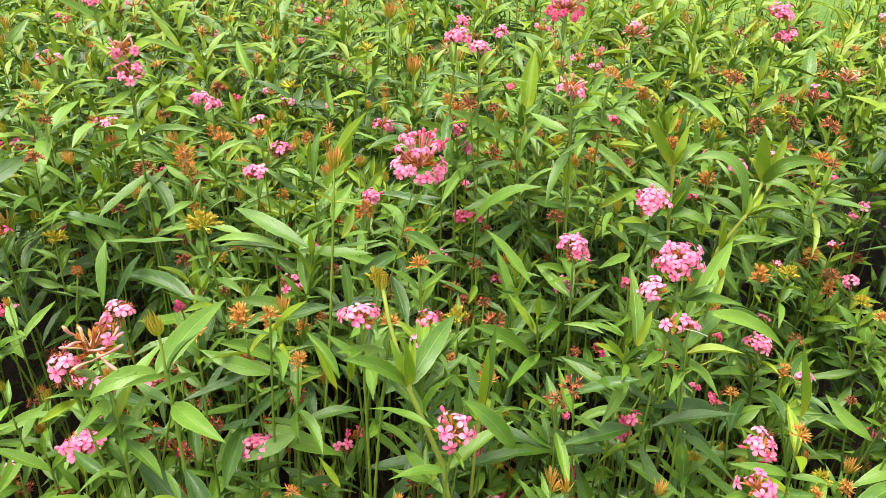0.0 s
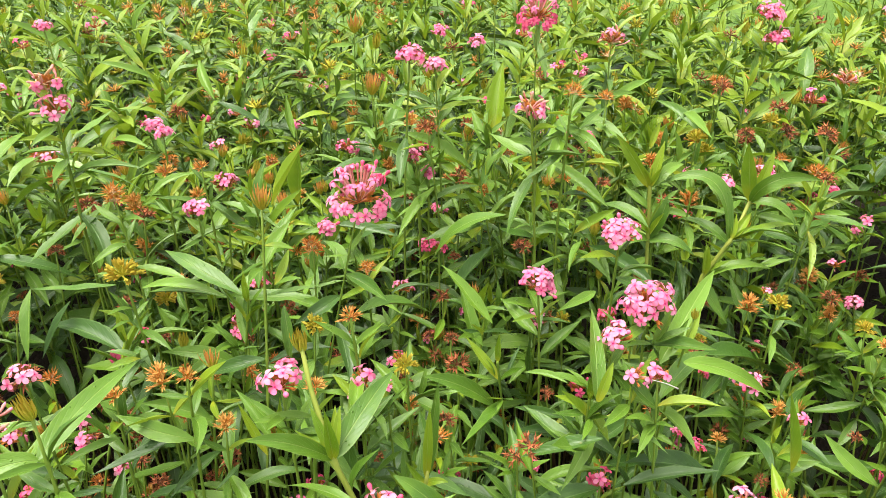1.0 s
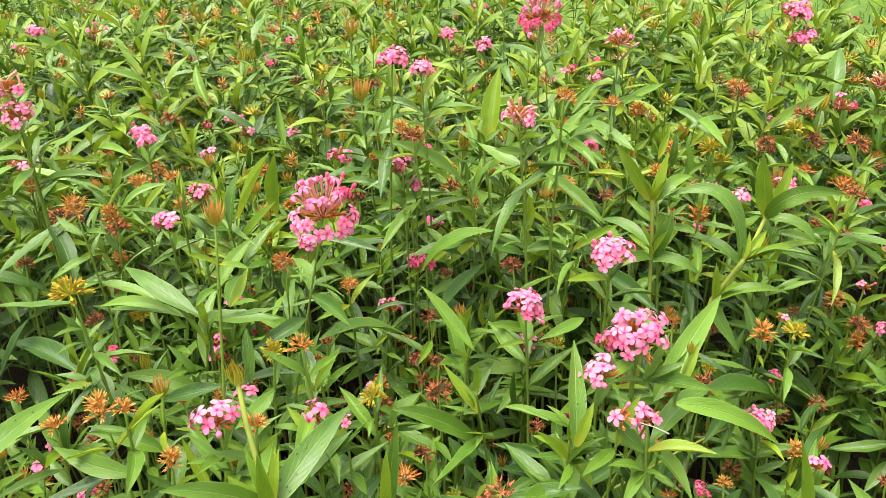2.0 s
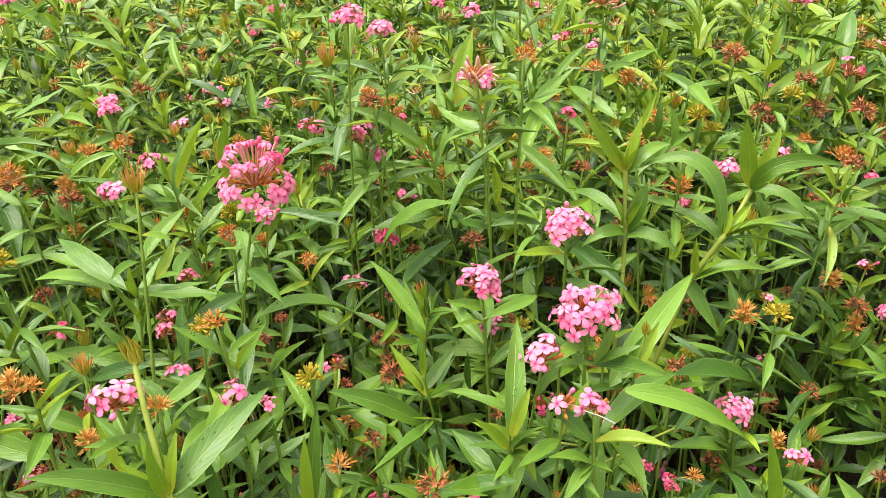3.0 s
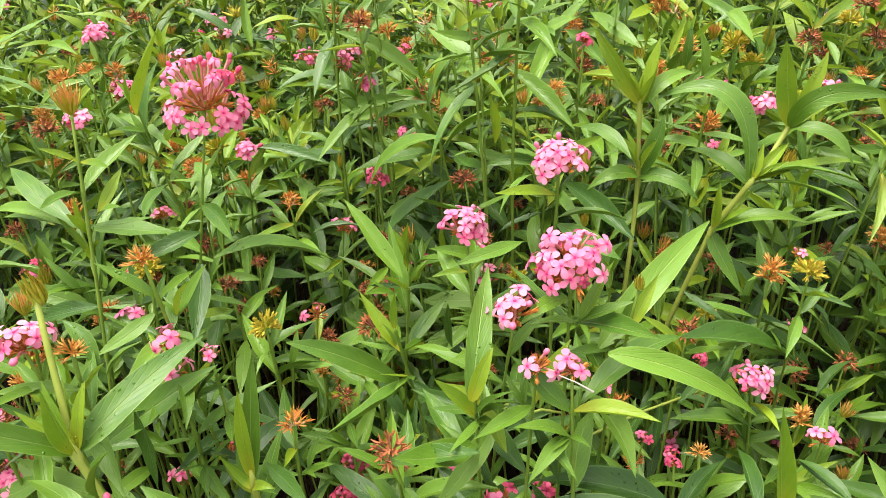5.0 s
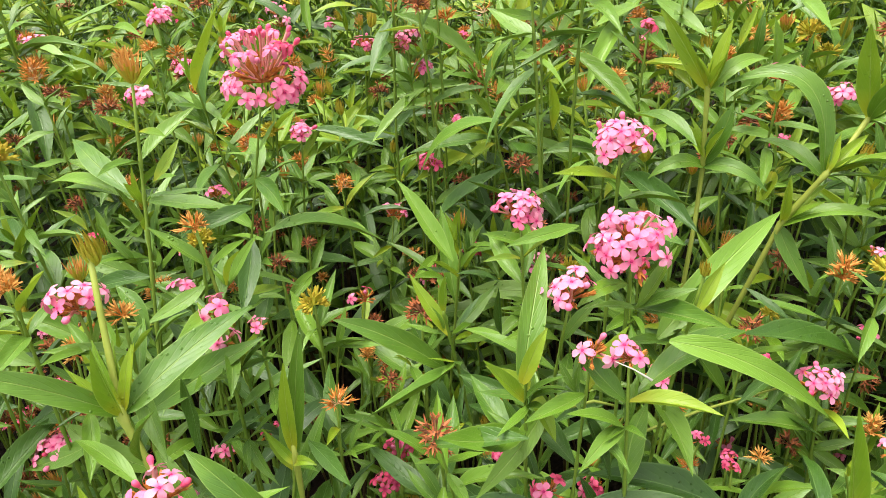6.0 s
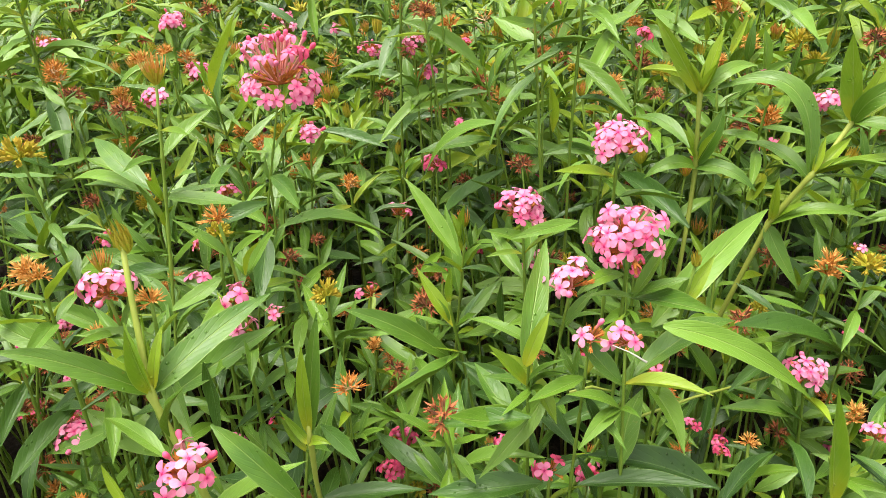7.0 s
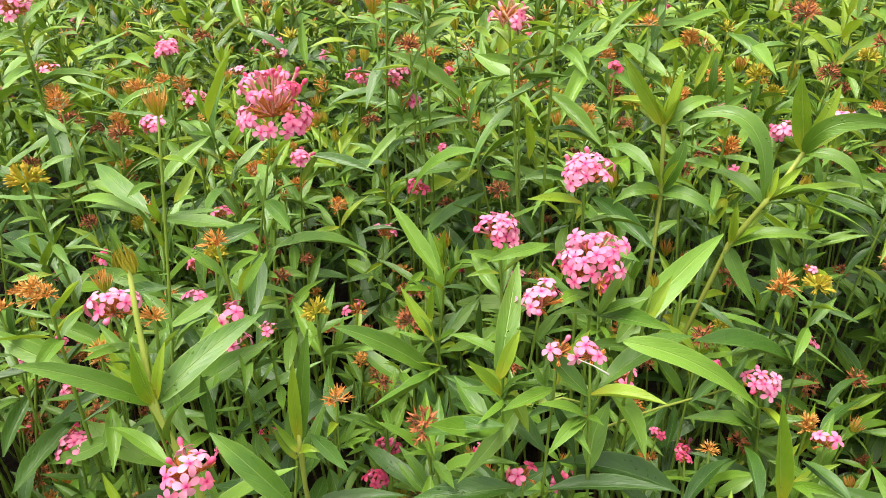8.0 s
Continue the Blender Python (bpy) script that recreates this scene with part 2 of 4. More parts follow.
def leaf_shape(arch, fold, wave, twist, width, rows=11, sickle=0.0, cols=5, droop=0.0):
    """Unit leaf from the origin to (0, 1, 0): wedge-shaped foot, widest below the middle, straight taper to a sharp tip, folded along the midrib."""
    verts, faces, uvs = [], [], []
    half = (cols - 1) / 2
    for i in range(rows + 1):
        s = i / rows
        q = max(0.0, (s - 0.04) / 0.96)
        w = 0.010 * (1 - q) + width * 0.5 * (q ** 0.80) * ((1 - q) ** 1.18) / 0.2610
        w = max(w, 0.001)
        z = arch * math.sin(math.pi * s ** 0.9) - droop * max(0.0, s - 0.55) ** 2
        bend = 0.006 * math.sin(s * 5.0 + wave * 40) + sickle * math.sin(math.pi * s)
        for j in range(cols):
            e = (j - half) / half
            ripple = wave * math.sin(s * 17 + 2.1 * e) * abs(e)
            lift = fold * abs(e) ** 1.12 * w * 1.6 + ripple * w
            roll = twist * s * e * w * 2
            verts.append((e * w + bend, s - 0.02 * abs(e) * w, z + lift + roll))
            uvs.append((0.5 + 0.5 * e, s))
    for i in range(rows):
        for j in range(cols - 1):
            a = i * cols + j
            faces.append((a, a + 1, a + cols + 1, a + cols))
    return np.array(verts), faces, np.array(uvs)


leaf_rng = random.Random(11)
SHAPES = [
    leaf_shape(leaf_rng.choice((-0.02, 0.02, 0.04, 0.05, 0.07, 0.10)), leaf_rng.uniform(0.12, 0.50), leaf_rng.uniform(0.02, 0.10), leaf_rng.uniform(-0.35, 0.35), leaf_rng.uniform(0.165, 0.215),
               sickle=leaf_rng.uniform(-0.045, 0.045), droop=leaf_rng.choice((0.0, 0.0, 0.15, 0.35)))
    for k in range(14)
]
SHAPES_FAR = [leaf_shape(leaf_rng.choice((-0.02, 0.03, 0.05, 0.08, 0.10)), leaf_rng.uniform(0.15, 0.5), 0.0, leaf_rng.uniform(-0.3, 0.3), leaf_rng.uniform(0.165, 0.215), 5, leaf_rng.uniform(-0.05, 0.05), 3, leaf_rng.choice((0.0, 0.2, 0.4))) for k in range(10)]
YOUNG = [leaf_shape(leaf_rng.uniform(-0.03, 0.04), leaf_rng.uniform(0.4, 0.7), 0.03, leaf_rng.uniform(-0.3, 0.3), leaf_rng.uniform(0.175, 0.225), 9) for k in range(5)]
LEAVES = {
    "mature": [mesh_of("leaf", v, f, [LEAF], uvs=u) for v, f, u in SHAPES],
    "old_shaded": [mesh_of("leaf", v, f, [LEAF_OLD_SHADED], uvs=u) for v, f, u in SHAPES],
    "young": [mesh_of("leaf", v, f, [LEAF_YOUNG], uvs=u) for v, f, u in YOUNG],
}


def leaf_pose(base, tip, roll=0.0, broad=1.0):
    """The pose that lays a unit leaf from base to tip, its upper face towards the sky."""
    base, tip = Vector(base), Vector(tip)
    run = tip - base
    y = run.normalized()
    up = Vector((0, 0, 1)) if abs(y.z) < 0.93 else Vector((-y.x - 0.01, -y.y - 0.3, 0.2))
    x = y.cross(up).normalized()
    z = x.cross(y)
    x, z = x * math.cos(roll) + z * math.sin(roll), z * math.cos(roll) - x * math.sin(roll)
    n = run.length
    m = Matrix((x * n * broad, y * n, z * n)).transposed().to_4x4()
    m.translation = base
    return m


def floret_shape(rng, petals=5, span=0.0084, tube=0.017, cup=0.25):
    """A flower with its tube along -z and five oval petals round the origin."""
    verts, faces, slots, uvs = [], [], [], []

    def add(v, f, s, u=None):
        n = len(verts)
        verts.extend(v)
        faces.extend(tuple(i + n for i in q) for q in f)
        slots.extend([s] * len(f))
        uvs.extend(u or [(0.5, 0.5)] * len(v))

    for k in range(petals):
        a0 = 2 * math.pi * (k + rng.uniform(-0.09, 0.09)) / petals
        droop, long, tilt = rng.uniform(-0.55, 0.15), rng.uniform(0.85, 1.12), rng.uniform(-0.25, 0.25)
        v, f, u = [], [], []
        for r, w in ((0.10, 0.09), (0.32, 0.19), (0.58, 0.32), (0.82, 0.31), (1.0, 0.12)):
            for e in (-1, 0, 1):
                x, y = r * long * span, e * w * span
                z = span * (cup * (r - 0.1) * (0.6 - r) + droop * r * r + 0.20 * abs(e) * w + tilt * e * w)
                v.append((x * math.cos(a0) - y * math.sin(a0), x * math.sin(a0) + y * math.cos(a0), z))
                u.append((0.5 + 0.5 * e, r))
        for i in range(4):
            for j in range(2):
                b = i * 3 + j
                f.append((b, b + 3, b + 4, b + 1))
        add(v, f, 0, u)
    v, f = tube_ring([(0, 0, -tube), (0, 0, -0.35 * tube), (0, 0, -0.0006)], [0.0008, 0.0011, 0.0016], 6)
    add(v, f, 1)
    v, f = tube_ring([(0, 0, -0.0007), (0, 0, 0.0003)], [0.0018, 0.0010], 5)
    add(v, f, 2)
    return verts, faces, slots, uvs


def bud_shape(rng, tube=0.018):
    v, f = tube_ring([(0, 0, -tube), (0, 0, -0.3 * tube), (0, 0, -0.0015), (0, 0, 0.0014), (0, 0, 0.0036), (0, 0, 0.0048)],
                     [0.0007, 0.0010, 0.0013, 0.0023, 0.0021, 0.0009], 7)
    slots = [1 if i < 14 else 0 for i in range(len(f))]
    return v, f, slots, [(0.5, 0.55)] * len(v)


def limp_shape(rng):
    """A withered flower: a bent, shrunken tube with a ragged mouth."""
    a, b = rng.uniform(-0.006, 0.006), rng.uniform(-0.006, 0.006)
    v, f = tube_ring([(0, 0, -0.022), (0.1 * a, 0.1 * b, -0.012), (0.3 * a, 0.3 * b, -0.004), (0.7 * a, 0.7 * b, 0.001), (a, b, 0.004)],
                     [0.0007, 0.0011, 0.0014, 0.0019, 0.0008], 6)
    return v, f, [1 if i < 18 else 0 for i in range(len(f))], [(0.5, 0.6)] * len(v)


def flower_mesh(name, shape, materials):
    v, f, slots, uvs = shape
    return mesh_of(name, v, f, materials, slots, uvs)


flower_rng = random.Random(5)
FLORETS = {}
for tone, petal in (("pink", PETAL), ("pale", PETAL_PALE), ("deep", PETAL_DEEP)):
    FLORETS[tone] = [flower_mesh("floret", floret_shape(flower_rng, cup=flower_rng.uniform(0.0, 0.5)), [petal, TUBE, THROAT]) for k in range(5)]
    FLORETS[tone + "_long"] = [flower_mesh("floret", floret_shape(flower_rng, span=0.0075, tube=0.027, cup=1.2), [petal, TUBE, THROAT]) for k in range(3)]
    FLORETS[tone + "_bud"] = [flower_mesh("flower_bud", bud_shape(flower_rng), [petal, TUBE])]
    FLORETS[tone + "_long_bud"] = [flower_mesh("flower_bud", bud_shape(flower_rng, 0.027), [petal, TUBE])]
WITHERED = [flower_mesh("flower_bud", limp_shape(flower_rng), [tip, tube])
            for tip, tube in ((CALYX_TAN, TUBE), (TUBE, CALYX_TAN), (PETAL_PALE, TUBE), (CALYX_RUST, CALYX_TAN))]


def tulip_shape(rng, count, tall, open_, plain=False):
    """An upright seed head: slender lobes in whorls that rise from one foot like a closed thistle, green below and dry at their tips."""
    verts, faces, slots = [], [], []
    for k in range(count):
        q = (k + 0.5) / count
        ph = k * 2.39996 + rng.uniform(-0.3, 0.3)
        ring = math.sqrt(q) * rng.uniform(0.85, 1.1)
        out = Vector((math.cos(ph), math.sin(ph), 0))
        side = Vector((-math.sin(ph), math.cos(ph), 0))
        h = tall * rng.uniform(0.78, 1.12) * (1.0 - 0.25 * q)
        p0, p1 = out * tall * 0.06, out * tall * 0.34 * ring + Vector((0, 0, 0.34 * h))
        p2 = out * tall * (open_ * ring + rng.uniform(-0.05, 0.08)) + side * tall * rng.uniform(-0.06, 0.06) + Vector((0, 0, h))
        rows = 3 if plain else 5
        for i in range(rows + 1):
            t = i / rows
            p = p0 * (1 - t) ** 2 + p1 * 2 * t * (1 - t) + p2 * t * t
            w = tall * 0.050 * (0.55 + 1.1 * t * (1 - t) * 2) * (1 - t) ** 0.35 + 0.00006
            verts.extend((p + side * w, p - side * w, p + (out + Vector((0, 0, -0.3))) * w * 0.8))
        b = len(verts) - 3 * (rows + 1)
        for i in range(rows):
            for j in range(3):
                n = (j + 1) % 3
                faces.append((b + 3 * i + j, b + 3 * i + n, b + 3 * i + 3 + n, b + 3 * i + 3 + j))
                slots.append(0 if (i + 0.5) / rows < 0.55 else 1)
    return verts, faces, slots


def calyx_shape(rng, count, polar, radius, lobe, spread, thick=0.0011, plain=False, tiers=1):
    """Tiers of tufts one above the other, each a tuft of stalked calyces that fan out from the origin within the polar angle, each ending in a crown of pointed lobes."""
    verts, faces, slots = [], [], []

    def add(v, f, s=0):
        n = len(verts)
        verts.extend(v)
        faces.extend(tuple(i + n for i in q) for q in f)
        slots.extend([s] * len(f))

    for k in range(count * tiers):
        tier, k = divmod(k, count)
        small = 1.0 - 0.14 * tier
        heart = Vector((rng.uniform(-0.001, 0.001), rng.uniform(-0.001, 0.001), 0.0135 * tier))
        th = polar * math.sqrt((k + 0.5) / count) * rng.uniform(0.85, 1.1)
        ph = k * 2.39996 + rng.uniform(-0.4, 0.4)
        d = Vector((math.sin(th) * math.cos(ph), math.sin(th) * math.sin(ph), math.cos(th)))
        end = d * radius * small * rng.uniform(0.60, 1.18)
        if plain:
            v, f = tube_ring([heart, heart + end], [thick * 0.6, thick * 1.2], 3)
        else:
            v, f = tube_ring([heart, heart + end * 0.5, heart + end * 0.85, heart + end], [thick * 0.45, thick * 0.5, thick * 1.3, thick * 1.1], 4)
        add(v, f)
        end = heart + end
        side = d.orthogonal().normalized()
        over = d.cross(side)
        lobes = 3 if plain else rng.choice((4, 5, 5))
        for n in range(lobes):
            a = 2 * math.pi * n / lobes + rng.uniform(-0.3, 0.3)
            out = math.cos(a) * side + math.sin(a) * over
            tip = end + (d * math.cos(spread) + out * math.sin(spread)).normalized() * lobe * rng.uniform(0.7, 1.25) + Vector((0, 0, rng.uniform(-0.15, 0.1) * lobe))
            b = end + out * thick * 0.8
            w = d.cross(out) * thick * 0.95
            mid = b.lerp(tip, 0.5) + out * lobe * rng.uniform(-0.02, 0.16)
            if plain:
                add([b + w, b - w, b - d * thick, tip], [(0, 1, 3), (1, 2, 3), (2, 0, 3)], 1)
                continue
            add([b + w, b - w, b - d * thick, mid + w * 0.8, mid - w * 0.8, mid - d * thick * 0.6, tip],
                [(0, 1, 4, 3), (1, 2, 5, 4), (2, 0, 3, 5), (3, 4, 6), (4, 5, 6), (5, 3, 6)], 1)
    return verts, faces, slots


CALYX, CALYX_FAR = {}, {}
for tone, stalk, lobe, *how in (
    ("orange", CALYX_ORANGE, CALYX_GOLD, 13, 1.35, 0.012, 0.0095, 0.45, 0.0012),
    ("brown", CALYX_BROWN, CALYX_DRY, 17, 1.8, 0.014, 0.009, 0.80, 0.0012),
    ("tan", CALYX_TAN, CALYX_ORANGE, 14, 1.40, 0.013, 0.012, 0.55, 0.0011),
    ("yellow", CALYX_YELLOW, CALYX_LIME, 26, 1.6, 0.014, 0.007, 0.40, 0.0018),
    ("under", CALYX_RUST, CALYX_ORANGE, 16, 1.45, 0.013, 0.006, 0.32, 0.0012),
):
    CALYX[tone], CALYX_FAR[tone] = [], []
    for k in range(4):
        tiers = 2 if tone in ("orange", "tan") and k % 2 else 1
        v, f, sl = calyx_shape(flower_rng, *how, tiers=tiers)
        CALYX[tone].append(mesh_of("calyx_tuft", v, f, [stalk, lobe], sl, smooth=False))
        v, f, sl = calyx_shape(flower_rng, round(how[0] * 0.6), *how[1:], plain=True, tiers=tiers)
        CALYX_FAR[tone].append(mesh_of("calyx_tuft_far", v, f, [stalk, lobe], sl, smooth=False))
for tone, foot, tip, count, tall, open_ in (("bud", CALYX_YELLOW, CALYX_LIME, 26, 0.034, 0.22), ("rust", CALYX_LIME, CALYX_GOLD, 22, 0.032, 0.46)):
    CALYX[tone] = [mesh_of("calyx_tuft", *tulip_shape(flower_rng, count, tall, open_)[:2], [foot, tip], tulip_shape(flower_rng, count, tall, open_)[2], smooth=False) for k in range(4)]
    CALYX_FAR[tone] = [mesh_of("calyx_tuft_far", *tulip_shape(flower_rng, 14, tall, open_, True)[:2], [foot, tip], tulip_shape(flower_rng, 14, tall, open_, True)[2], smooth=False) for k in range(3)]


def aim(d, spin, size=1.0):
    return (Vector(d).to_track_quat("Z", "Y").to_matrix() @ Matrix.Rotation(spin, 3, "Z")).to_4x4() @ Matrix.Scale(size, 4)


def put_head(plant, centre, size, kind, tone, rng, lean):
    """A flower or seed head on the plant: a tuft of calyces as the part, its flowers under it."""
    k = size / 0.05
    tufts = CALYX_FAR if isinstance(plant, Mass) else CALYX
    centre = Vector(centre)
    axis = (Vector((lean.x, lean.y, 1.0)) + Vector((rng.uniform(-0.2, 0.2), rng.uniform(-0.3, 0.1), 0))).normalized()
    if kind in ("orange", "brown", "tan", "yellow", "bud", "rust"):
        drop = 0.010 if kind in ("bud", "rust") else 0.006
        spot = centre - axis * drop * k * 1.6
        words = {"orange": "spiky orange spent flower head", "brown": "dry brown spent flower head", "tan": "withered tan flower head",
                 "yellow": "round yellow-green seed head", "bud": "upright yellow-green bud head", "rust": "rust-tipped upright seed head"}
        head = part("seed_head", rng.choice(tufts[kind]), plant, Matrix.Translation(spot) @ aim(axis, rng.uniform(0, 6), k), words[kind])
        return spot
    count, polar, tuft = {"dome": (15, 1.20, "under"), "crown": (54, 1.75, "under"), "sparse": (5, 1.3, "brown"), "few": (3, 1.2, "under"), "side": (8, 1.3, "under"), "wither": (17, 1.6, "under")}[kind]
    if kind == "dome":
        count = round(15 * max(0.6, (size / 0.046)) ** 1.5)
    radius = 0.5 * size * (0.92 if kind != "sparse" else 0.8)
    spot = centre - axis * radius * {"crown": 0.70, "dome": 0.55}.get(kind, 0.75)
    whole = Matrix.Translation(spot) @ aim(axis, rng.uniform(0, 6), k * (1.0 if kind == "crown" else 1.05))
    head = part("flower_head", rng.choice(tufts[tuft]), plant, whole,
                {"dome": "full domed pink flower head", "crown": "large pink flower head with open centre"}.get(kind, "loose withered salmon flower head" if kind == "wither" else "thin pink flower head with few open flowers"))
    back = whole.inverted() if head else Matrix()
    turn = axis.to_track_quat("Z", "Y").to_matrix()
    spin = rng.uniform(0, 6.28)
    for n in range(count):
        q = (n + 0.5) / count
        th = polar * math.sqrt(q) + rng.uniform(-0.12, 0.12)
        ph = spin + n * 2.39996 + rng.uniform(-0.2, 0.2)
        d = turn @ Vector((math.sin(th) * math.cos(ph), math.sin(th) * math.sin(ph), math.cos(th)))
        inner = kind == "crown" and n < 28
        if kind == "crown":
            th = rng.uniform(0.20, 0.95) if inner else rng.uniform(1.25, 1.80)
            d = turn @ Vector((math.sin(th) * math.cos(ph), math.sin(th) * math.sin(ph), math.cos(th)))
        closed = kind == "wither" and rng.random() < 0.8 or inner and rng.random() < 0.45 or (kind != "crown" and th < 0.9 and rng.random() < 0.18)
        reach = radius * (rng.uniform(1.15, 1.60) if inner else rng.uniform(0.74, 1.16))
        face = (d + Vector((rng.uniform(-0.3, 0.3), rng.uniform(-0.4, 0.15), rng.uniform(0.0, 0.5)))).normalized()
        if kind == "crown":
            reach = reach if inner else radius * rng.uniform(0.95, 1.12)
            face = (d + Vector((0, 0, 0.1))).normalized() if inner else (d + Vector((0, -0.15, 0.75))).normalized()
        shade = tone if not closed else ("deep" if tone != "pale" and rng.random() < 0.5 else "pink")
        if not closed and rng.random() < (0.15 if kind == "crown" else 0.35):
            shade = {"pink": "pale", "pale": "pink", "deep": "pink"}[tone]
        if inner:
            shade = rng.choice(("deep", "pink", "pink")) + "_long"
        me = rng.choice(FLORETS[shade + "_bud" if closed else shade])
        if kind == "wither" and closed:
            me = rng.choice(WITHERED)
            face = (face + Vector((rng.uniform(-0.5, 0.5), rng.uniform(-0.5, 0.5), -0.2))).normalized()
        part("flower_bud" if closed else "floret", me, head or plant, back @ Matrix.Translation(spot + d * reach) @ aim(face, rng.uniform(0, 6), rng.uniform(0.82, 1.02) * (0.62 if size < 0.02 else 1.0)))
    if kind in ("dome", "side") and head:
        for n in range(1 if size < 0.042 else 2):
            ph = spin + n * 1.9 + rng.uniform(-0.5, 0.5)
            d = turn @ Vector((math.cos(ph), math.sin(ph), rng.uniform(0.1, 0.6))).normalized()
            part("flower_bud", rng.choice(FLORETS[rng.choice(("pink_bud", "deep_bud"))]), head,
                 back @ Matrix.Translation(spot + d * radius * rng.uniform(0.80, 1.12)) @ aim(d, 0.0, rng.uniform(0.9, 1.1)))
    return spot


def bow(a, b, t, sag):
    """A point of the stem between foot a and tip b."""
    p = Vector(a).lerp(Vector(b), t)
    return p + sag * math.sin(math.pi * t)


def put_stem(plant, foot, tip, sag, thick, nodes, name="stem"):
    ts = sorted({0.0, 0.25, 0.45, *nodes, *(n - 0.012 for n in nodes), *(n + 0.012 for n in nodes), 0.9, 1.0})
    ts = [t for t in ts if 0 <= t <= 1]
    pts = [bow(foot, tip, t, sag) for t in ts]
    rad = [thick * (1.0 - 0.45 * t) * (1.45 if t in nodes else 1.0) for t in ts]
    if isinstance(plant, Mass):
        v, f = tube_ring([plant.at @ p for p in pts[2:]], [0.75 * r for r in rad[2:]], 4)
        plant.add(np.array(v), f, [plant.slot(STEM)] * len(f))
        return
    v, f = tube_ring(pts, rad, 5)
    slots = [1 if i // 5 < sum(1 for t in ts if t < 0.42) - 1 else 0 for i in range(len(f))]
    part(name, mesh_of("stem", v, f, [STEM, STEM_OLD], slots), plant)


LOW = {}


def low_of(plant):
    """Where the plant's small and lower leaves are gathered."""
    if isinstance(plant, Mass):
        return plant
    return LOW.setdefault(plant, Mass())


def add_leaf(mass, rng, age, m):
    v, f, u = rng.choice(SHAPES_FAR)
    a4 = np.array(mass.at @ m)
    mass.add(v @ a4[:3, :3].T + a4[:3, 3], f, [mass.slot({"young": LEAF_YOUNG_FAR, "old_shaded": LEAF_OLD_SHADED_FAR}.get(age, LEAF_FAR))] * len(f), u)


def leaf_tuft(mass, p, a, rng, scale, count):
    """Small leaves of a short side shoot in a leaf's axil."""
    rise = rng.uniform(0.3, 1.1)
    out = Vector((math.cos(a) * math.cos(rise), math.sin(a) * math.cos(rise), math.sin(rise)))
    heart = p + out * rng.uniform(0.004, 0.018)
    for k in range(count):
        b = a + (k - (count - 1) / 2) * 1.0 + rng.uniform(-0.5, 0.5)
        up = rng.uniform(0.1, 1.2)
        way = Vector((math.cos(b) * math.cos(up), math.sin(b) * math.cos(up), math.sin(up)))
        add_leaf(mass, rng, "young" if rng.random() < 0.10 else "mature", leaf_pose(heart, heart + way * rng.uniform(0.020, 0.050) * scale, rng.uniform(-0.5, 0.5), rng.uniform(0.85, 1.1)))


def shoot(plant, foot, tip, head, size, tone, rng, leafy=1.0, scale=1.0, neck=(0.014, 0.034), deep=9, tufts=0.55, fresh=0.0):
    """One stem with pairs of opposite leaves, each pair turned a quarter against the last, and what tops it. Places are the plant's own."""
    foot, tip = Vector(foot), Vector(tip)
    sag = Vector((rng.uniform(-0.02, 0.02), rng.uniform(-0.02, 0.02), 0))
    tall = (tip - foot).length
    lean = Vector(((tip.x - foot.x) / tall, (tip.y - foot.y) / tall))
    if head:
        end = put_head(plant, tip, size, head, tone, rng, lean)
    else:
        end = tip
    gap0 = rng.uniform(*neck) if head else 0.004
    d, nodes, gap = gap0, [], rng.uniform(0.018, 0.030)
    while d < tall - 0.10 and len(nodes) < deep:
        nodes.append(1 - d / tall)
        d += gap
        gap = min(gap * 1.16, 0.06)
    put_stem(plant, foot, end, sag, rng.uniform(0.0017, 0.0025) * scale, nodes)
    turn = rng.uniform(0, math.pi)
    for i, t in enumerate(nodes):
        p = bow(foot, end, t, sag)
        depth = (1 - t) * tall
        for side in (0, math.pi):
            if rng.random() > (0.98 - 0.07 * i) * (1.0 if i < 2 and leafy > 0.2 else leafy):
                continue
            a = turn + side + rng.uniform(-0.35, 0.35)
            grown = min(1.0, 0.42 + 0.30 * i) if not head else min(1.0, 0.55 + 0.20 * i)
            n = rng.uniform(0.050, 0.108) * grown * scale
            steep = (1.20 - 0.34 * i if not head else 0.60 - 0.25 * i) + rng.uniform(-0.3, 0.3)
            if head and math.sin(a) < -0.2:
                steep -= 0.25
            steep = max(steep, -0.5)
            way = Vector((math.cos(a) * math.cos(steep), math.sin(a) * math.cos(steep), math.sin(steep)))
            # deeper leaves mostly take the dark tone: age plus painted shade
            age = "young" if (i <= 3 and rng.random() < (0.35 if head else 0.85) + fresh - 0.35 * i) else ("old_shaded" if depth > 0.10 and rng.random() < 0.75 else "mature")
            pose_m = leaf_pose(p, p + way * n, rng.uniform(-0.45, 0.45), rng.uniform(0.85, 1.15))
            if isinstance(plant, Mass) or i > 4:
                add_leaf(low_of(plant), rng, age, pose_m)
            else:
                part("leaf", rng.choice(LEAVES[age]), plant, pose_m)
            if i > 0 and rng.random() < tufts:
                leaf_tuft(low_of(plant), p, a + rng.uniform(-0.5, 0.5), rng, scale, rng.choice((2, 3, 4)))
        turn += math.pi / 2 + rng.uniform(-0.25, 0.25)
    return end


def new_plant(x, y, label):
    ob = new("flowering_plant")
    ob.empty_display_size = 0.02
    ob.matrix_basis = pose(x, y, 0.012)
    return tagged(ob, label, "plant", "flower bed plants")


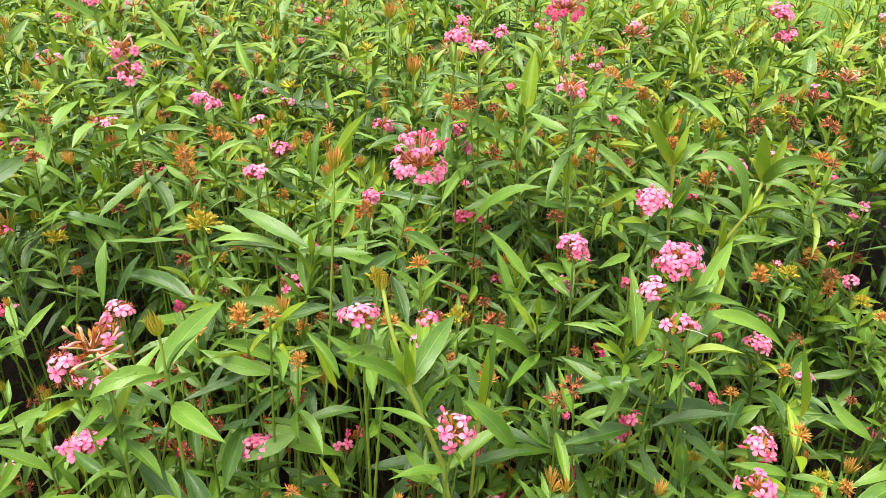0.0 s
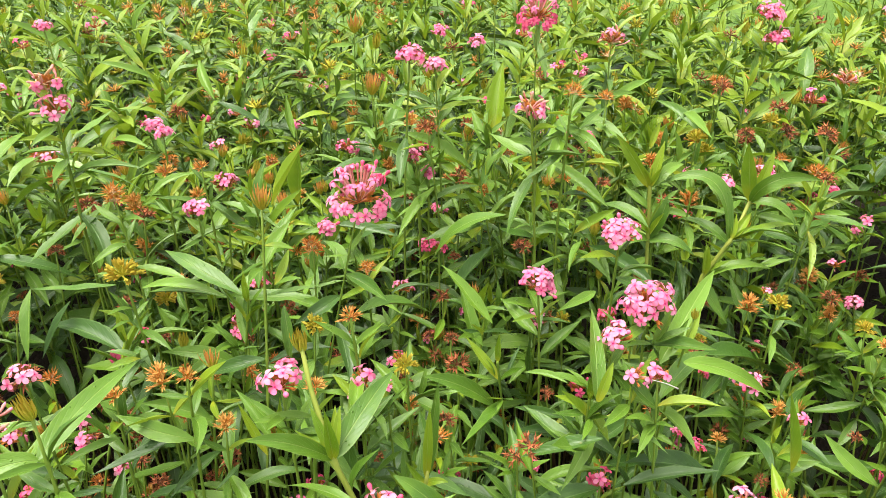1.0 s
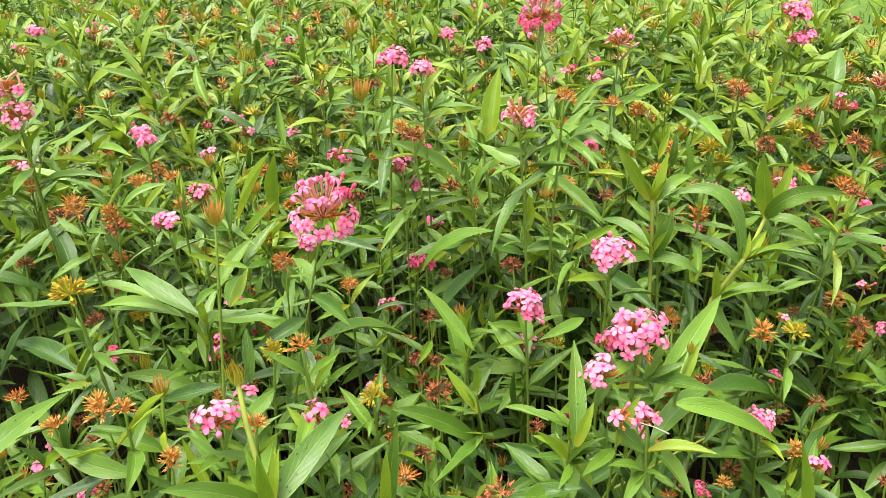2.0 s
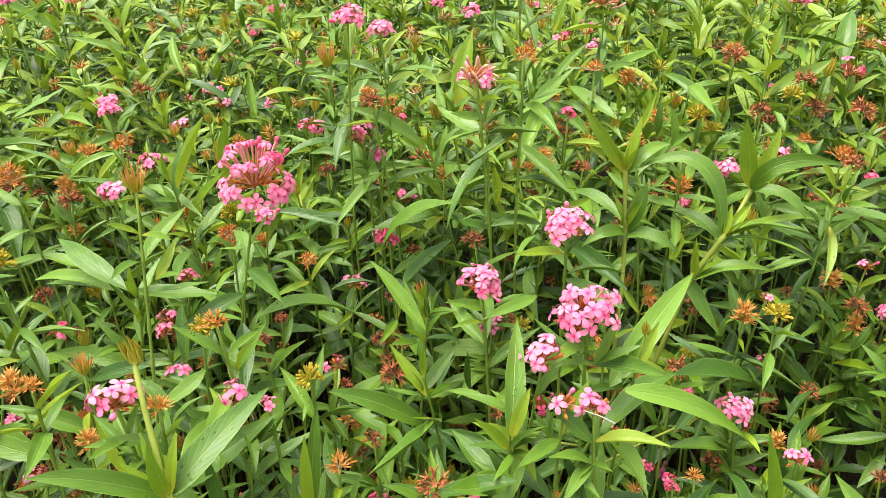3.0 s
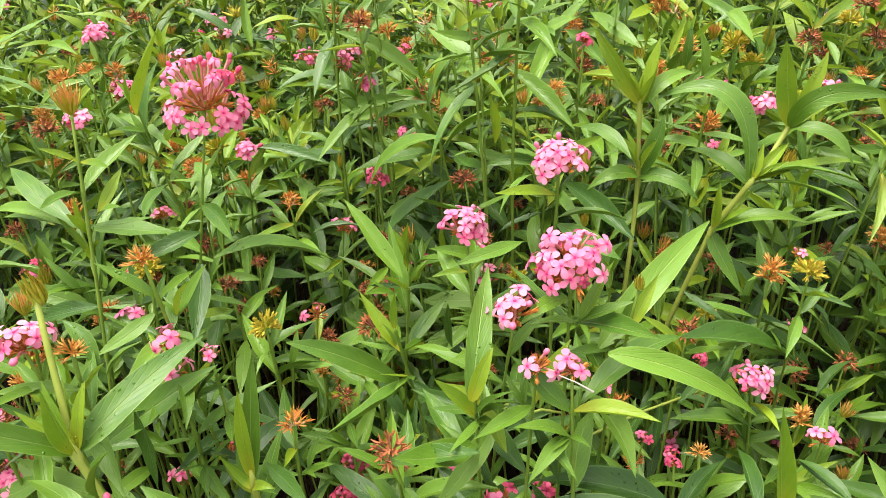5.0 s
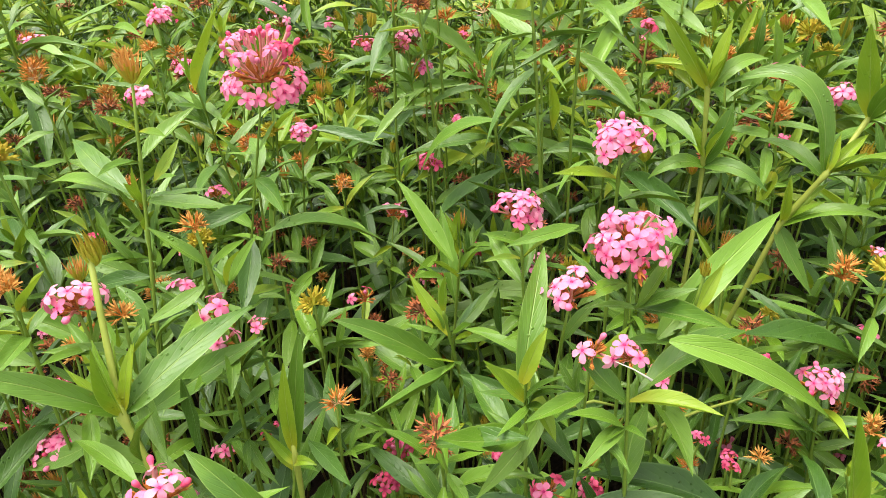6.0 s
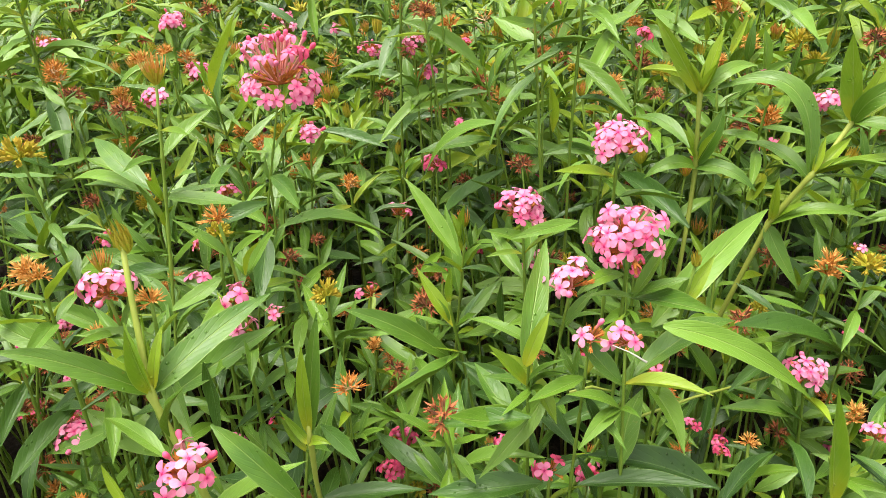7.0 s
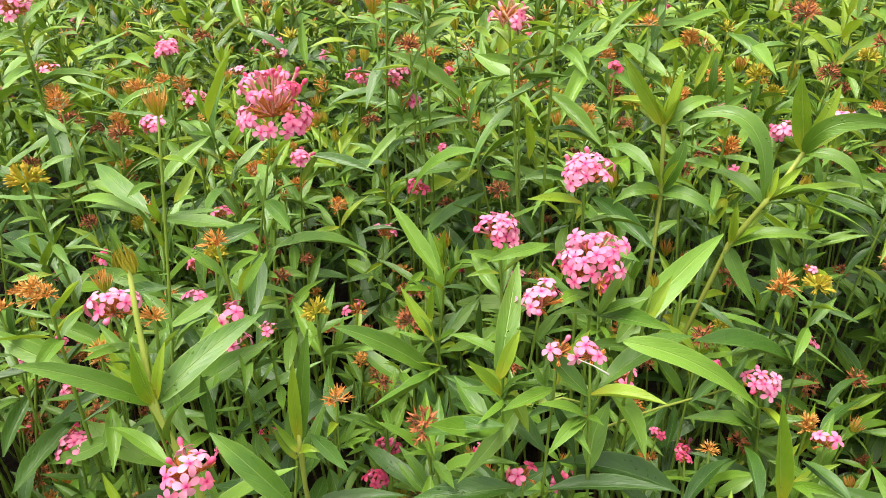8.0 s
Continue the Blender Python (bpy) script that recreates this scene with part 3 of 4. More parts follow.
# ---- ground ----
def bed_back(x):
    """Where the bed ends towards the lawn; it runs deeper on one side."""
    return 2.16 + 0.40 * max(0.0, 0.0 - x) - 0.22 * max(0.0, x - 0.1)


def sheet(name, x0, x1, y0, y1, z, nx, ny, material, rough=0.0, back=None):
    verts, faces = [], []
    for j in range(ny + 1):
        for i in range(nx + 1):
            x = x0 + (x1 - x0) * i / nx
            y = y0 + ((back(x) if back else y1) - y0) * j / ny
            edge = min(i, nx - i, j, ny - j) > 0
            verts.append((x, y, z + (rough * noise.noise(Vector((x * 7, y * 7, 1.3))) + 0.5 * rough * noise.noise(Vector((x * 25, y * 25, 4)))) * edge))
    for j in range(ny):
        for i in range(nx):
            a = j * (nx + 1) + i
            faces.append((a, a + 1, a + nx + 2, a + nx + 1))
    return new(name, mesh_of(name, verts, faces, [material]))


tagged(sheet("ground", -300, 300, -300, 300, -0.03, 8, 8, LAWN), "wide green lawn round the flower bed", "lawn", kind="structure")
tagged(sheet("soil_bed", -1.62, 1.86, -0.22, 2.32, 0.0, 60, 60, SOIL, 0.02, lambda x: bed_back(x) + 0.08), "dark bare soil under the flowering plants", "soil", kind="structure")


def lawn_blades(count):
    """Short mown grass of the lawn behind the bed."""
    rng = random.Random(21)
    mass = Mass()
    for k in range(count):
        far = rng.random() ** 1.6
        x, y = rng.uniform(-1.0 - 3 * far, 1.4 + 3 * far), 3.2 * far
        y += bed_back(x) + 0.11
        a, h, lean = rng.uniform(0, 6.28), rng.uniform(0.03, 0.06), rng.uniform(0, 0.035)
        c, d, w = math.cos(a), math.sin(a), rng.uniform(0.0015, 0.0028)
        b = np.array([(x + w * d, y - w * c, -0.03), (x - w * d, y + w * c, -0.03), (x + lean * 0.4 * c, y + lean * 0.4 * d, -0.03 + h * 0.7), (x + lean * c, y + lean * d, -0.03 + h),
                      (x + 0.001 * c, y + 0.001 * d, -0.03)])
        mass.add(b, [(0, 1, 2), (1, 4, 2), (4, 0, 2), (0, 2, 3), (1, 3, 2)], [mass.slot(BLADE)] * 5)
    return mass.build("lawn_grass")


tagged(lawn_blades(9000), "short mown bright green grass of the lawn", "grass", kind="stuff")

# ---- the plants that can be told apart ----
LOOKS = {
    "dome": "leafy plant with a full pink flower head",
    "crown": "tall leafy plant with a large open pink flower head",
    "side": "leafy plant with a small pink flower cluster",
    "sparse": "leafy plant with a thin half-withered pink flower head",
    "wither": "leafy plant with a loose withered salmon flower head",
    "few": "leafy plant with a few single pink flowers",
    "orange": "leafy plant with a spiky orange spent flower head",
    "brown": "leafy plant with a dry brown spent flower head",
    "tan": "leafy plant with a withered tan flower head",
    "yellow": "leafy plant with a round yellow-green seed head",
    "bud": "leafy plant with an upright yellow-green bud head",
    "rust": "tall leafy plant with a rust-tipped upright seed head",
}
HEROES, SPREAD = [], []


def hero(kind, x, y, z, size, tone="pink", leafy=0.33, foot=None):
    """A plant whose head stands at x, y, z."""
    rng = random.Random(round(x * 7919 + y * 104729 + z * 31))
    fx, fy = x + rng.uniform(-0.03, 0.03), y - 0.11 + rng.uniform(-0.03, 0.03)
    if foot:
        fx, fy = foot
    plant = new_plant(fx, fy, LOOKS[kind])
    shoot(plant, (0, 0, 0), (x - fx, y - fy, z - 0.012), kind, size, tone, rng, leafy=leafy, neck=(0.050, 0.075) if kind == "crown" else (0.020, 0.042), deep=6, tufts=0.4)
    HEROES.append((x, y, z, plant, size))
    return plant


def sprig(x, y, z, fx, fy):
    """A leafy shoot with no head, from its foot to its tip."""
    rng = random.Random(round(x * 7919 + y * 104729))
    plant = new_plant(fx, fy, "upright leafy shoot with a pale green growing tip")
    shoot(plant, (0, 0, 0), (x - fx, y - fy, z - 0.012), None, 0.03, "pink", rng, leafy=0.55)
    HEROES.append((x, y, z, plant, 0.02))


def blade(bx, by, bz, tx, ty, tz, age="mature", broad=1.0, roll=0.0, shape=0):
    """A single leaf from b to t, on the plant that stands nearest to b."""
    plant = min(HEROES, key=lambda h: (h[0] - bx) ** 2 + (h[1] - by) ** 2 + 0.2 * (h[2] - bz) ** 2)[3]
    SPREAD.append(((bx + tx) / 2, (by + ty) / 2, (bz + tz) / 2))
    back = plant.matrix_basis.inverted()
    # low leaves swap to the dark tone that carries painted shade
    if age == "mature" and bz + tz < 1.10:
        age = "old_shaded"
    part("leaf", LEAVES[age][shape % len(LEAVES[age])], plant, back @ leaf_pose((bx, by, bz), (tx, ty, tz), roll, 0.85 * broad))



def bent_stalk(points, radii, knots, kind, size, label):
    """A plant with one stout stalk through the points, swollen and with young leaves at the knots, and a head on top."""
    rng = random.Random(17)
    fx, fy, _ = points[0]
    plant = new_plant(fx, fy, label)
    own = [Vector(q) - Vector((fx, fy, 0.012)) for q in points]
    v, f = tube_ring(own, radii, 8)
    part("stem", mesh_of("stem", v, f, [STEM_PALE]), plant)
    if kind:
        put_head(plant, own[-1], size, kind, "pink", rng, Vector((0, 0)))
    for i in knots:
        up = (own[min(i + 1, len(own) - 1)] - own[i - 1]).normalized()
        for k in range(4):
            a = 0.6 + 1.57 * k + rng.uniform(-0.3, 0.3)
            way = (up * 0.9 + Vector((math.cos(a), math.sin(a), 0)) * 0.45).normalized()
            part("leaf", rng.choice(LEAVES["young"]), plant, leaf_pose(own[i], own[i] + way * rng.uniform(0.028, 0.055), rng.uniform(-0.4, 0.4), 0.9))
    HEROES.append((*points[-1], plant, size))
    return plant


def arching_leaf(plant, base, crest, tip, width, age="mature", roll=0.3):
    """A long leaf that rises from its base, bends over the crest and hangs to its tip."""
    base, crest, tip = Vector(base), Vector(crest), Vector(tip)
    SPREAD.extend((tuple((base + crest) / 2), tuple(crest), tuple((crest + tip) / 2)))
    pull = crest * 2 - (base + tip) / 2
    across = (crest - base).cross(tip - crest)
    if across.length < 1e-5 or abs(across.normalized().z) > 0.8:
        across = (tip - base).cross(Vector((0, 0, 1)))
    across = across.normalized()
    if across.cross(tip - base).z < 0:
        across = -across
    if across.y < 0:
        roll = -roll
    verts, faces, uvs = [], [], []
    rows, cols = 16, 5
    for i in range(rows + 1):
        q = i / rows
        p = base * (1 - q) ** 2 + pull * (2 * q * (1 - q)) + tip * q ** 2
        ahead = ((pull - base) * (1 - q) + (tip - pull) * q).normalized()
        side = (across - ahead * across.dot(ahead)).normalized()
        face = side.cross(ahead)
        side, face = side * math.cos(roll) + face * math.sin(roll), face * math.cos(roll) - side * math.sin(roll)
        w = max(0.0006, 0.0012 * (1 - q) + width * 0.5 * q ** 0.62 * (1 - q) ** 0.95 / 0.415)
        for j in range(cols):
            e = (j - 2) / 2
            lift = 0.30 * abs(e) ** 1.1 * w + 0.07 * w * math.sin(q * 15 + 2 * e) * abs(e)
            verts.append(p + side * (e * w) + face * lift)
            uvs.append((0.5 + 0.5 * e, q))
    for i in range(rows):
        for j in range(cols - 1):
            a = i * cols + j
            faces.append((a, a + 1, a + cols + 1, a + cols))
    material = {"young": LEAF_YOUNG, "old_shaded": LEAF_OLD_SHADED}.get(age, LEAF)
    part("leaf", mesh_of("leaf", verts, faces, [material], uvs=np.array(uvs)), plant, plant.matrix_basis.inverted())


def broad_leaf(base, tip, width, age="mature", bow_up=0.010, roll=0.3):
    """A wide leaf with a slight bow, on the plant that stands nearest to its base."""
    base, tip = Vector(base), Vector(tip)
    plant = min(HEROES, key=lambda h: (h[0] - base.x) ** 2 + (h[1] - base.y) ** 2 + 0.2 * (h[2] - base.z) ** 2)[3]
    arching_leaf(plant, base, (base + tip) / 2 + Vector((0, -0.2, 1)) * bow_up, tip, width, age, roll)


def twig(points, radii, name="side_stalk", material=STEM_PALE, label=""):
    """A bare side stalk on the plant nearest to its end."""
    x, y, z = points[-1]
    plant = min(HEROES, key=lambda h: (h[0] - x) ** 2 + (h[1] - y) ** 2 + (h[2] - z) ** 2)[3]
    back = plant.matrix_basis.inverted()
    v, f = tube_ring([back @ Vector(q) for q in points], radii, 6)
    part(name, mesh_of("stem", v, f, [material]), plant, label=label)


hero("crown", 0.017, 0.725, 0.722, 0.062, leafy=0.4, foot=(-0.105, 0.490))
hero("dome", 0.293, 0.721, 0.667, 0.050, "pale")
hero("dome", 0.215, 0.743, 0.582, 0.048, "pink")
hero("dome", 0.305, 0.629, 0.648, 0.062, "pink")
hero("side", 0.270, 0.597, 0.635, 0.040, "pale")
hero("few", 0.290, 0.571, 0.608, 0.030, "pale")
hero("few", 0.312, 0.575, 0.606, 0.030, "pink")
hero("dome", 0.467, 0.693, 0.467, 0.040, "pale")
hero("side", -0.031, 0.516, 0.660, 0.040, "pale")
hero("orange", -0.004, 0.520, 0.645, 0.032)
hero("few", 0.030, 0.560, 0.615, 0.030, "pale")
hero("few", 0.022, 0.560, 0.582, 0.026, "pink")
hero("dome", 0.104, 0.630, 0.362, 0.034, "deep")
hero("side", 0.096, 0.615, 0.330, 0.030, "deep")
hero("side", 0.062, 0.428, 0.603, 0.046)
hero("few", 0.520, 0.660, 0.440, 0.028, "pale")
hero("orange", 0.519, 0.699, 0.406, 0.032)
hero("yellow", 0.063, 0.629, 0.560, 0.036)
hero("brown", 0.115, 0.724, 0.469, 0.046)
hero("few", 0.037, 0.760, 0.441, 0.034, "deep")
hero("few", 0.048, 0.572, 0.588, 0.018, "pink")
hero("orange", 0.058, 0.701, 0.412, 0.027)
hero("brown", 0.105, 0.648, 0.451, 0.030)
hero("tan", 0.371, 0.640, 0.399, 0.026)
hero("orange", 0.422, 0.638, 0.430, 0.027)
hero("brown", 0.414, 0.732, 0.484, 0.036)
hero("orange", 0.487, 0.782, 0.508, 0.040)
hero("yellow", 0.508, 0.757, 0.540, 0.036)
hero("few", 0.510, 0.799, 0.523, 0.018, "pale")
hero("side", -0.346, 1.066, 0.625, 0.032)
hero("side", -0.070, 1.128, 0.567, 0.044)
hero("sparse", 0.057, 0.945, 0.651, 0.040, "pale")
hero("brown", 0.075, 0.941, 0.690, 0.040)
hero("few", -0.153, 0.824, 0.518, 0.030)
hero("orange", 0.020, 0.582, 0.670, 0.032)
hero("few", -0.070, 0.638, 0.551, 0.024)
hero("orange", -0.168, 0.563, 0.603, 0.038)
hero("orange", -0.130, 0.547, 0.627, 0.031)
hero("tan", -0.290, 0.790, 0.670, 0.036)
hero("few", 0.089, 0.887, 0.532, 0.026, "deep")
hero("side", 0.069, 0.930, 0.506, 0.026, "deep")
hero("brown", 0.200, 0.822, 0.578, 0.034)
hero("side", -0.070, 0.895, 0.560, 0.032)
hero("tan", -0.063, 0.789, 0.597, 0.034)
hero("few", 0.427, 0.894, 0.642, 0.034)
hero("side", 0.491, 0.960, 0.590, 0.030)
hero("sparse", 0.555, 0.978, 0.600, 0.040, "pale")
hero("yellow", 0.470, 1.040, 0.620, 0.042)
hero("orange", 0.382, 0.954, 0.623, 0.032)
hero("few", 0.264, 0.544, 0.486, 0.028, "deep")
hero("tan", 0.354, 0.684, 0.427, 0.030)
hero("brown", 0.189, 0.536, 0.545, 0.038)
hero("brown", 0.477, 0.732, 0.330, 0.036)
hero("tan", -0.011, 0.858, 0.510, 0.030)
hero("dome", 0.379, 1.549, 0.520, 0.036)
hero("orange", -0.280, 0.910, 0.640, 0.041)
hero("sparse", -0.198, 0.900, 0.634, 0.042)
hero("dome", -0.219, 0.838, 0.625, 0.034)
hero("dome", 0.055, 0.966, 0.777, 0.042)
hero("side", 0.087, 0.982, 0.760, 0.028, "pale")
hero("dome", 0.149, 1.475, 0.619, 0.042)
hero("side", 0.068, 1.620, 0.598, 0.046)
hero("wither", -0.376, 0.872, 0.790, 0.044)
hero("side", -0.368, 0.862, 0.760, 0.048, "pale")
hero("dome", -0.397, 1.140, 0.600, 0.040)
hero("few", 0.076, 0.943, 0.619, 0.024)
hero("rust", -0.078, 0.690, 0.730, 0.044, leafy=0.4, foot=(-0.150, 0.400))
hero("yellow", -0.228, 0.660, 0.664, 0.050)
hero("rust", -0.014, 1.085, 0.688, 0.056)
hero("rust", -0.070, 1.317, 0.706, 0.056)
hero("wither", 0.358, 1.190, 0.728, 0.052)
hero("dome", 0.632, 1.262, 0.735, 0.052)
hero("dome", 0.640, 1.240, 0.700, 0.046)
hero("wither", 0.773, 1.240, 0.634, 0.048)
hero("brown", 0.530, 1.141, 0.660, 0.046)
hero("brown", 0.691, 1.091, 0.602, 0.046)
hero("wither", 0.205, 0.871, 0.754, 0.044)
hero("few", 0.212, 0.880, 0.735, 0.026)
hero("orange", 0.624, 0.903, 0.461, 0.036)
hero("dome", -0.627, 1.305, 0.713, 0.032)
hero("crown", 0.242, 1.220, 0.758, 0.062, "deep")
hero("sparse", -0.285, 0.543, 0.632, 0.038, "pale")
hero("bud", -0.185, 0.429, 0.715, 0.036)
hero("wither", -0.262, 0.460, 0.672, 0.058)
hero("sparse", -0.288, 0.446, 0.650, 0.040, "pale")
hero("few", -0.250, 0.440, 0.635, 0.030, "pale")
hero("orange", -0.109, 0.547, 0.555, 0.031)
hero("brown", 0.181, 0.561, 0.498, 0.036)
hero("dome", -0.163, 0.518, 0.452, 0.044)
hero("dome", -0.337, 0.485, 0.489, 0.050)
hero("side", 0.395, 0.505, 0.500, 0.046)
hero("side", 0.357, 0.434, 0.527, 0.040)
hero("orange", 0.404, 0.470, 0.557, 0.034)
hero("few", 0.728, 1.088, 0.500, 0.022, "deep")
hero("tan", 0.098, 0.570, 0.515, 0.034)
hero("orange", 0.550, 1.222, 0.634, 0.041)
hero("brown", 0.788, 1.349, 0.540, 0.046)
hero("yellow", -0.030, 0.638, 0.609, 0.034)
hero("few", 0.687, 0.954, 0.450, 0.026)
hero("tan", -0.423, 0.726, 0.431, 0.036)
hero("orange", -0.222, 0.563, 0.581, 0.034)
hero("rust", -0.135, 0.605, 0.588, 0.036)
hero("brown", 0.757, 0.989, 0.400, 0.036)
hero("brown", -0.117, 0.554, 0.500, 0.032)
hero("brown", 0.093, 0.862, 0.461, 0.034)
hero("few", 0.308, 1.026, 0.630, 0.020, "deep")
hero("tan", 0.343, 1.105, 0.656, 0.038)
hero("tan", 0.253, 0.871, 0.765, 0.034)
hero("orange", 0.045, 1.047, 0.643, 0.034)
hero("orange", -0.218, 0.881, 0.663, 0.032)
hero("few", -0.193, 1.283, 0.532, 0.026)
hero("yellow", 0.600, 1.100, 0.620, 0.036)
hero("few", 0.740, 1.000, 0.500, 0.024)

bent_stalk([(0.105, 0.350, 0.012), (0.085, 0.395, 0.30), (0.050, 0.440, 0.53), (0.019, 0.465, 0.600), (0.016, 0.468, 0.606), (0.013, 0.473, 0.613), (-0.004, 0.506, 0.655), (-0.012, 0.527, 0.688)],
           [0.0032, 0.0030, 0.0028, 0.0025, 0.0036, 0.0024, 0.0021, 0.0018], (4,), "bud", 0.038, "stout-stalked leafy plant with an upright yellow-green bud head")
hero("bud", 0.352, 0.623, 0.634, 0.020, leafy=0.1)
hero("few", 0.377, 0.647, 0.430, 0.016, "deep", leafy=0.1)
hero("few", 0.431, 0.735, 0.440, 0.016, "deep", leafy=0.1)
hero("few", 0.399, 0.639, 0.420, 0.016, "deep", leafy=0.1)
hero("few", 0.210, 0.619, 0.400, 0.016, "deep", leafy=0.1)
hero("few", 0.401, 0.632, 0.420, 0.016, "deep", leafy=0.1)
dry_thread = soft_material("dry_thread_pale", (0.34, 0.31, 0.27), (0.48, 0.45, 0.40), 0.6, 300.0)
twig([(0.303, 0.566, 0.601), (0.314, 0.560, 0.603), (0.325, 0.555, 0.601)], [0.0004, 0.0004, 0.0008], "dry_filament", dry_thread, "pale dried flower thread")
twig([(0.301, 0.602, 0.460), (0.374, 0.653, 0.456), (0.447, 0.705, 0.440)], [0.0013, 0.0012, 0.0009])
twig([(0.273, 0.604, 0.500), (0.290, 0.608, 0.506), (0.307, 0.611, 0.500)], [0.0013, 0.0012, 0.0009])
# two tall shoots with long arching leaves on pale knotted stalks
stalk_label = "tall leafy shoot with long arching leaves on a pale knotted stalk"
upright = bent_stalk([(0.350, 0.760, 0.012), (0.360, 0.800, 0.40), (0.364, 0.822, 0.519), (0.366, 0.851, 0.560), (0.366, 0.852, 0.566), (0.363, 0.858, 0.600), (0.361, 0.866, 0.632), (0.361, 0.867, 0.640)],
                     [0.0026, 0.0024, 0.0022, 0.0023, 0.0031, 0.0020, 0.0027, 0.0016], (4, 6), None, 0.02, stalk_label)
arching_leaf(upright, (0.361, 0.866, 0.632), (0.336, 0.874, 0.672), (0.315, 0.890, 0.697), 0.019, "young", 0.9)
arching_leaf(upright, (0.362, 0.866, 0.634), (0.385, 0.880, 0.652), (0.412, 0.905, 0.645), 0.015)
arching_leaf(upright, (0.361, 0.866, 0.636), (0.368, 0.872, 0.665), (0.374, 0.882, 0.690), 0.014, "young", 0.9)
arching_leaf(upright, (0.366, 0.851, 0.566), (0.378, 0.852, 0.600), (0.383, 0.860, 0.624), 0.018, "mature", 1.0)
arching_leaf(upright, (0.366, 0.851, 0.563), (0.342, 0.838, 0.574), (0.318, 0.830, 0.560), 0.016)
arching_leaf(upright, (0.366, 0.851, 0.563), (0.392, 0.836, 0.572), (0.420, 0.826, 0.556), 0.016)
leaning = bent_stalk([(0.385, 0.770, 0.012), (0.408, 0.797, 0.42), (0.435, 0.821, 0.517), (0.437, 0.823, 0.523), (0.460, 0.831, 0.566), (0.464, 0.832, 0.573), (0.483, 0.858, 0.588), (0.497, 0.879, 0.600), (0.501, 0.882, 0.606)],
                     [0.0028, 0.0026, 0.0024, 0.0032, 0.0024, 0.0034, 0.0022, 0.0027, 0.0016], (3, 5, 7), None, 0.02, stalk_label)
arching_leaf(leaning, (0.462, 0.832, 0.572), (0.436, 0.858, 0.646), (0.372, 0.874, 0.632), 0.022, "mature", 0.75)
arching_leaf(leaning, (0.464, 0.832, 0.573), (0.507, 0.838, 0.585), (0.565, 0.821, 0.576), 0.021)
arching_leaf(leaning, (0.464, 0.831, 0.571), (0.513, 0.820, 0.576), (0.561, 0.790, 0.562), 0.017)
arching_leaf(leaning, (0.465, 0.833, 0.574), (0.520, 0.856, 0.580), (0.570, 0.875, 0.569), 0.011, "young")
arching_leaf(leaning, (0.462, 0.832, 0.570), (0.438, 0.858, 0.582), (0.411, 0.884, 0.574), 0.016)
arching_leaf(leaning, (0.436, 0.822, 0.521), (0.473, 0.820, 0.544), (0.519, 0.815, 0.541), 0.017)
arching_leaf(leaning, (0.436, 0.822, 0.521), (0.448, 0.812, 0.500), (0.470, 0.790, 0.470), 0.017)
arching_leaf(leaning, (0.499, 0.880, 0.603), (0.489, 0.884, 0.645), (0.480, 0.887, 0.684), 0.022, "young", 1.0)
arching_leaf(leaning, (0.499, 0.880, 0.602), (0.520, 0.866, 0.644), (0.594, 0.900, 0.622), 0.020, "mature", 0.6)
arching_leaf(leaning, (0.500, 0.880, 0.602), (0.530, 0.862, 0.606), (0.552, 0.850, 0.580), 0.016)
arching_leaf(leaning, (0.498, 0.880, 0.602), (0.512, 0.889, 0.640), (0.520, 0.900, 0.668), 0.014, "young", 0.9)

sprig(0.151, 0.759, 0.514, 0.104, 0.686)
sprig(0.075, 0.538, 0.505, -0.030, 0.393)
sprig(0.143, 0.918, 0.633, 0.269, 0.863)
sprig(0.160, 1.014, 0.640, 0.088, 0.926)
sprig(0.198, 0.994, 0.585, 0.041, 0.904)
sprig(-0.139, 0.835, 0.640, -0.122, 0.803)
sprig(0.247, 0.566, 0.577, 0.269, 0.505)
sprig(0.347, 0.641, 0.568, 0.187, 0.574)
sprig(0.486, 0.639, 0.421, 0.561, 0.543)
sprig(0.162, 0.985, 0.640, 0.226, 0.913)
sprig(0.402, 1.035, 0.603, 0.481, 0.936)
sprig(0.265, 1.077, 0.640, 0.105, 1.024)
sprig(-0.244, 0.647, 0.574, -0.372, 0.492)
sprig(-0.112, 0.679, 0.604, -0.252, 0.541)
sprig(0.162, 0.658, 0.532, 0.199, 0.594)
sprig(0.542, 1.433, 0.640, 0.553, 1.372)
# the widest leaves along the front
broad_leaf((0.016, 0.469, 0.607), (0.059, 0.562, 0.616), 0.023, "mature", 0.006)
broad_leaf((0.016, 0.469, 0.607), (-0.035, 0.432, 0.676), 0.016, "mature", 0.012, 0.4)
broad_leaf((0.015, 0.470, 0.609), (-0.002, 0.490, 0.648), 0.008, "young", 0.003)
broad_leaf((0.017, 0.471, 0.609), (0.022, 0.494, 0.644), 0.007, "young", 0.003)
broad_leaf((0.119, 0.445, 0.550), (0.068, 0.454, 0.606), 0.019, "mature", 0.010)
broad_leaf((0.089, 0.513, 0.520), (0.102, 0.548, 0.617), 0.0135, "mature", 0.004, 0.7)
broad_leaf((0.089, 0.513, 0.522), (0.094, 0.530, 0.600), 0.010, "young", 0.006, 0.5)
broad_leaf((0.088, 0.511, 0.512), (0.070, 0.514, 0.544), 0.006, "young", -0.004)
broad_leaf((0.088, 0.511, 0.512), (0.110, 0.506, 0.524), 0.007, "young", 0.006)
broad_leaf((-0.194, 0.425, 0.661), (-0.173, 0.545, 0.642), 0.022, "mature", 0.008)
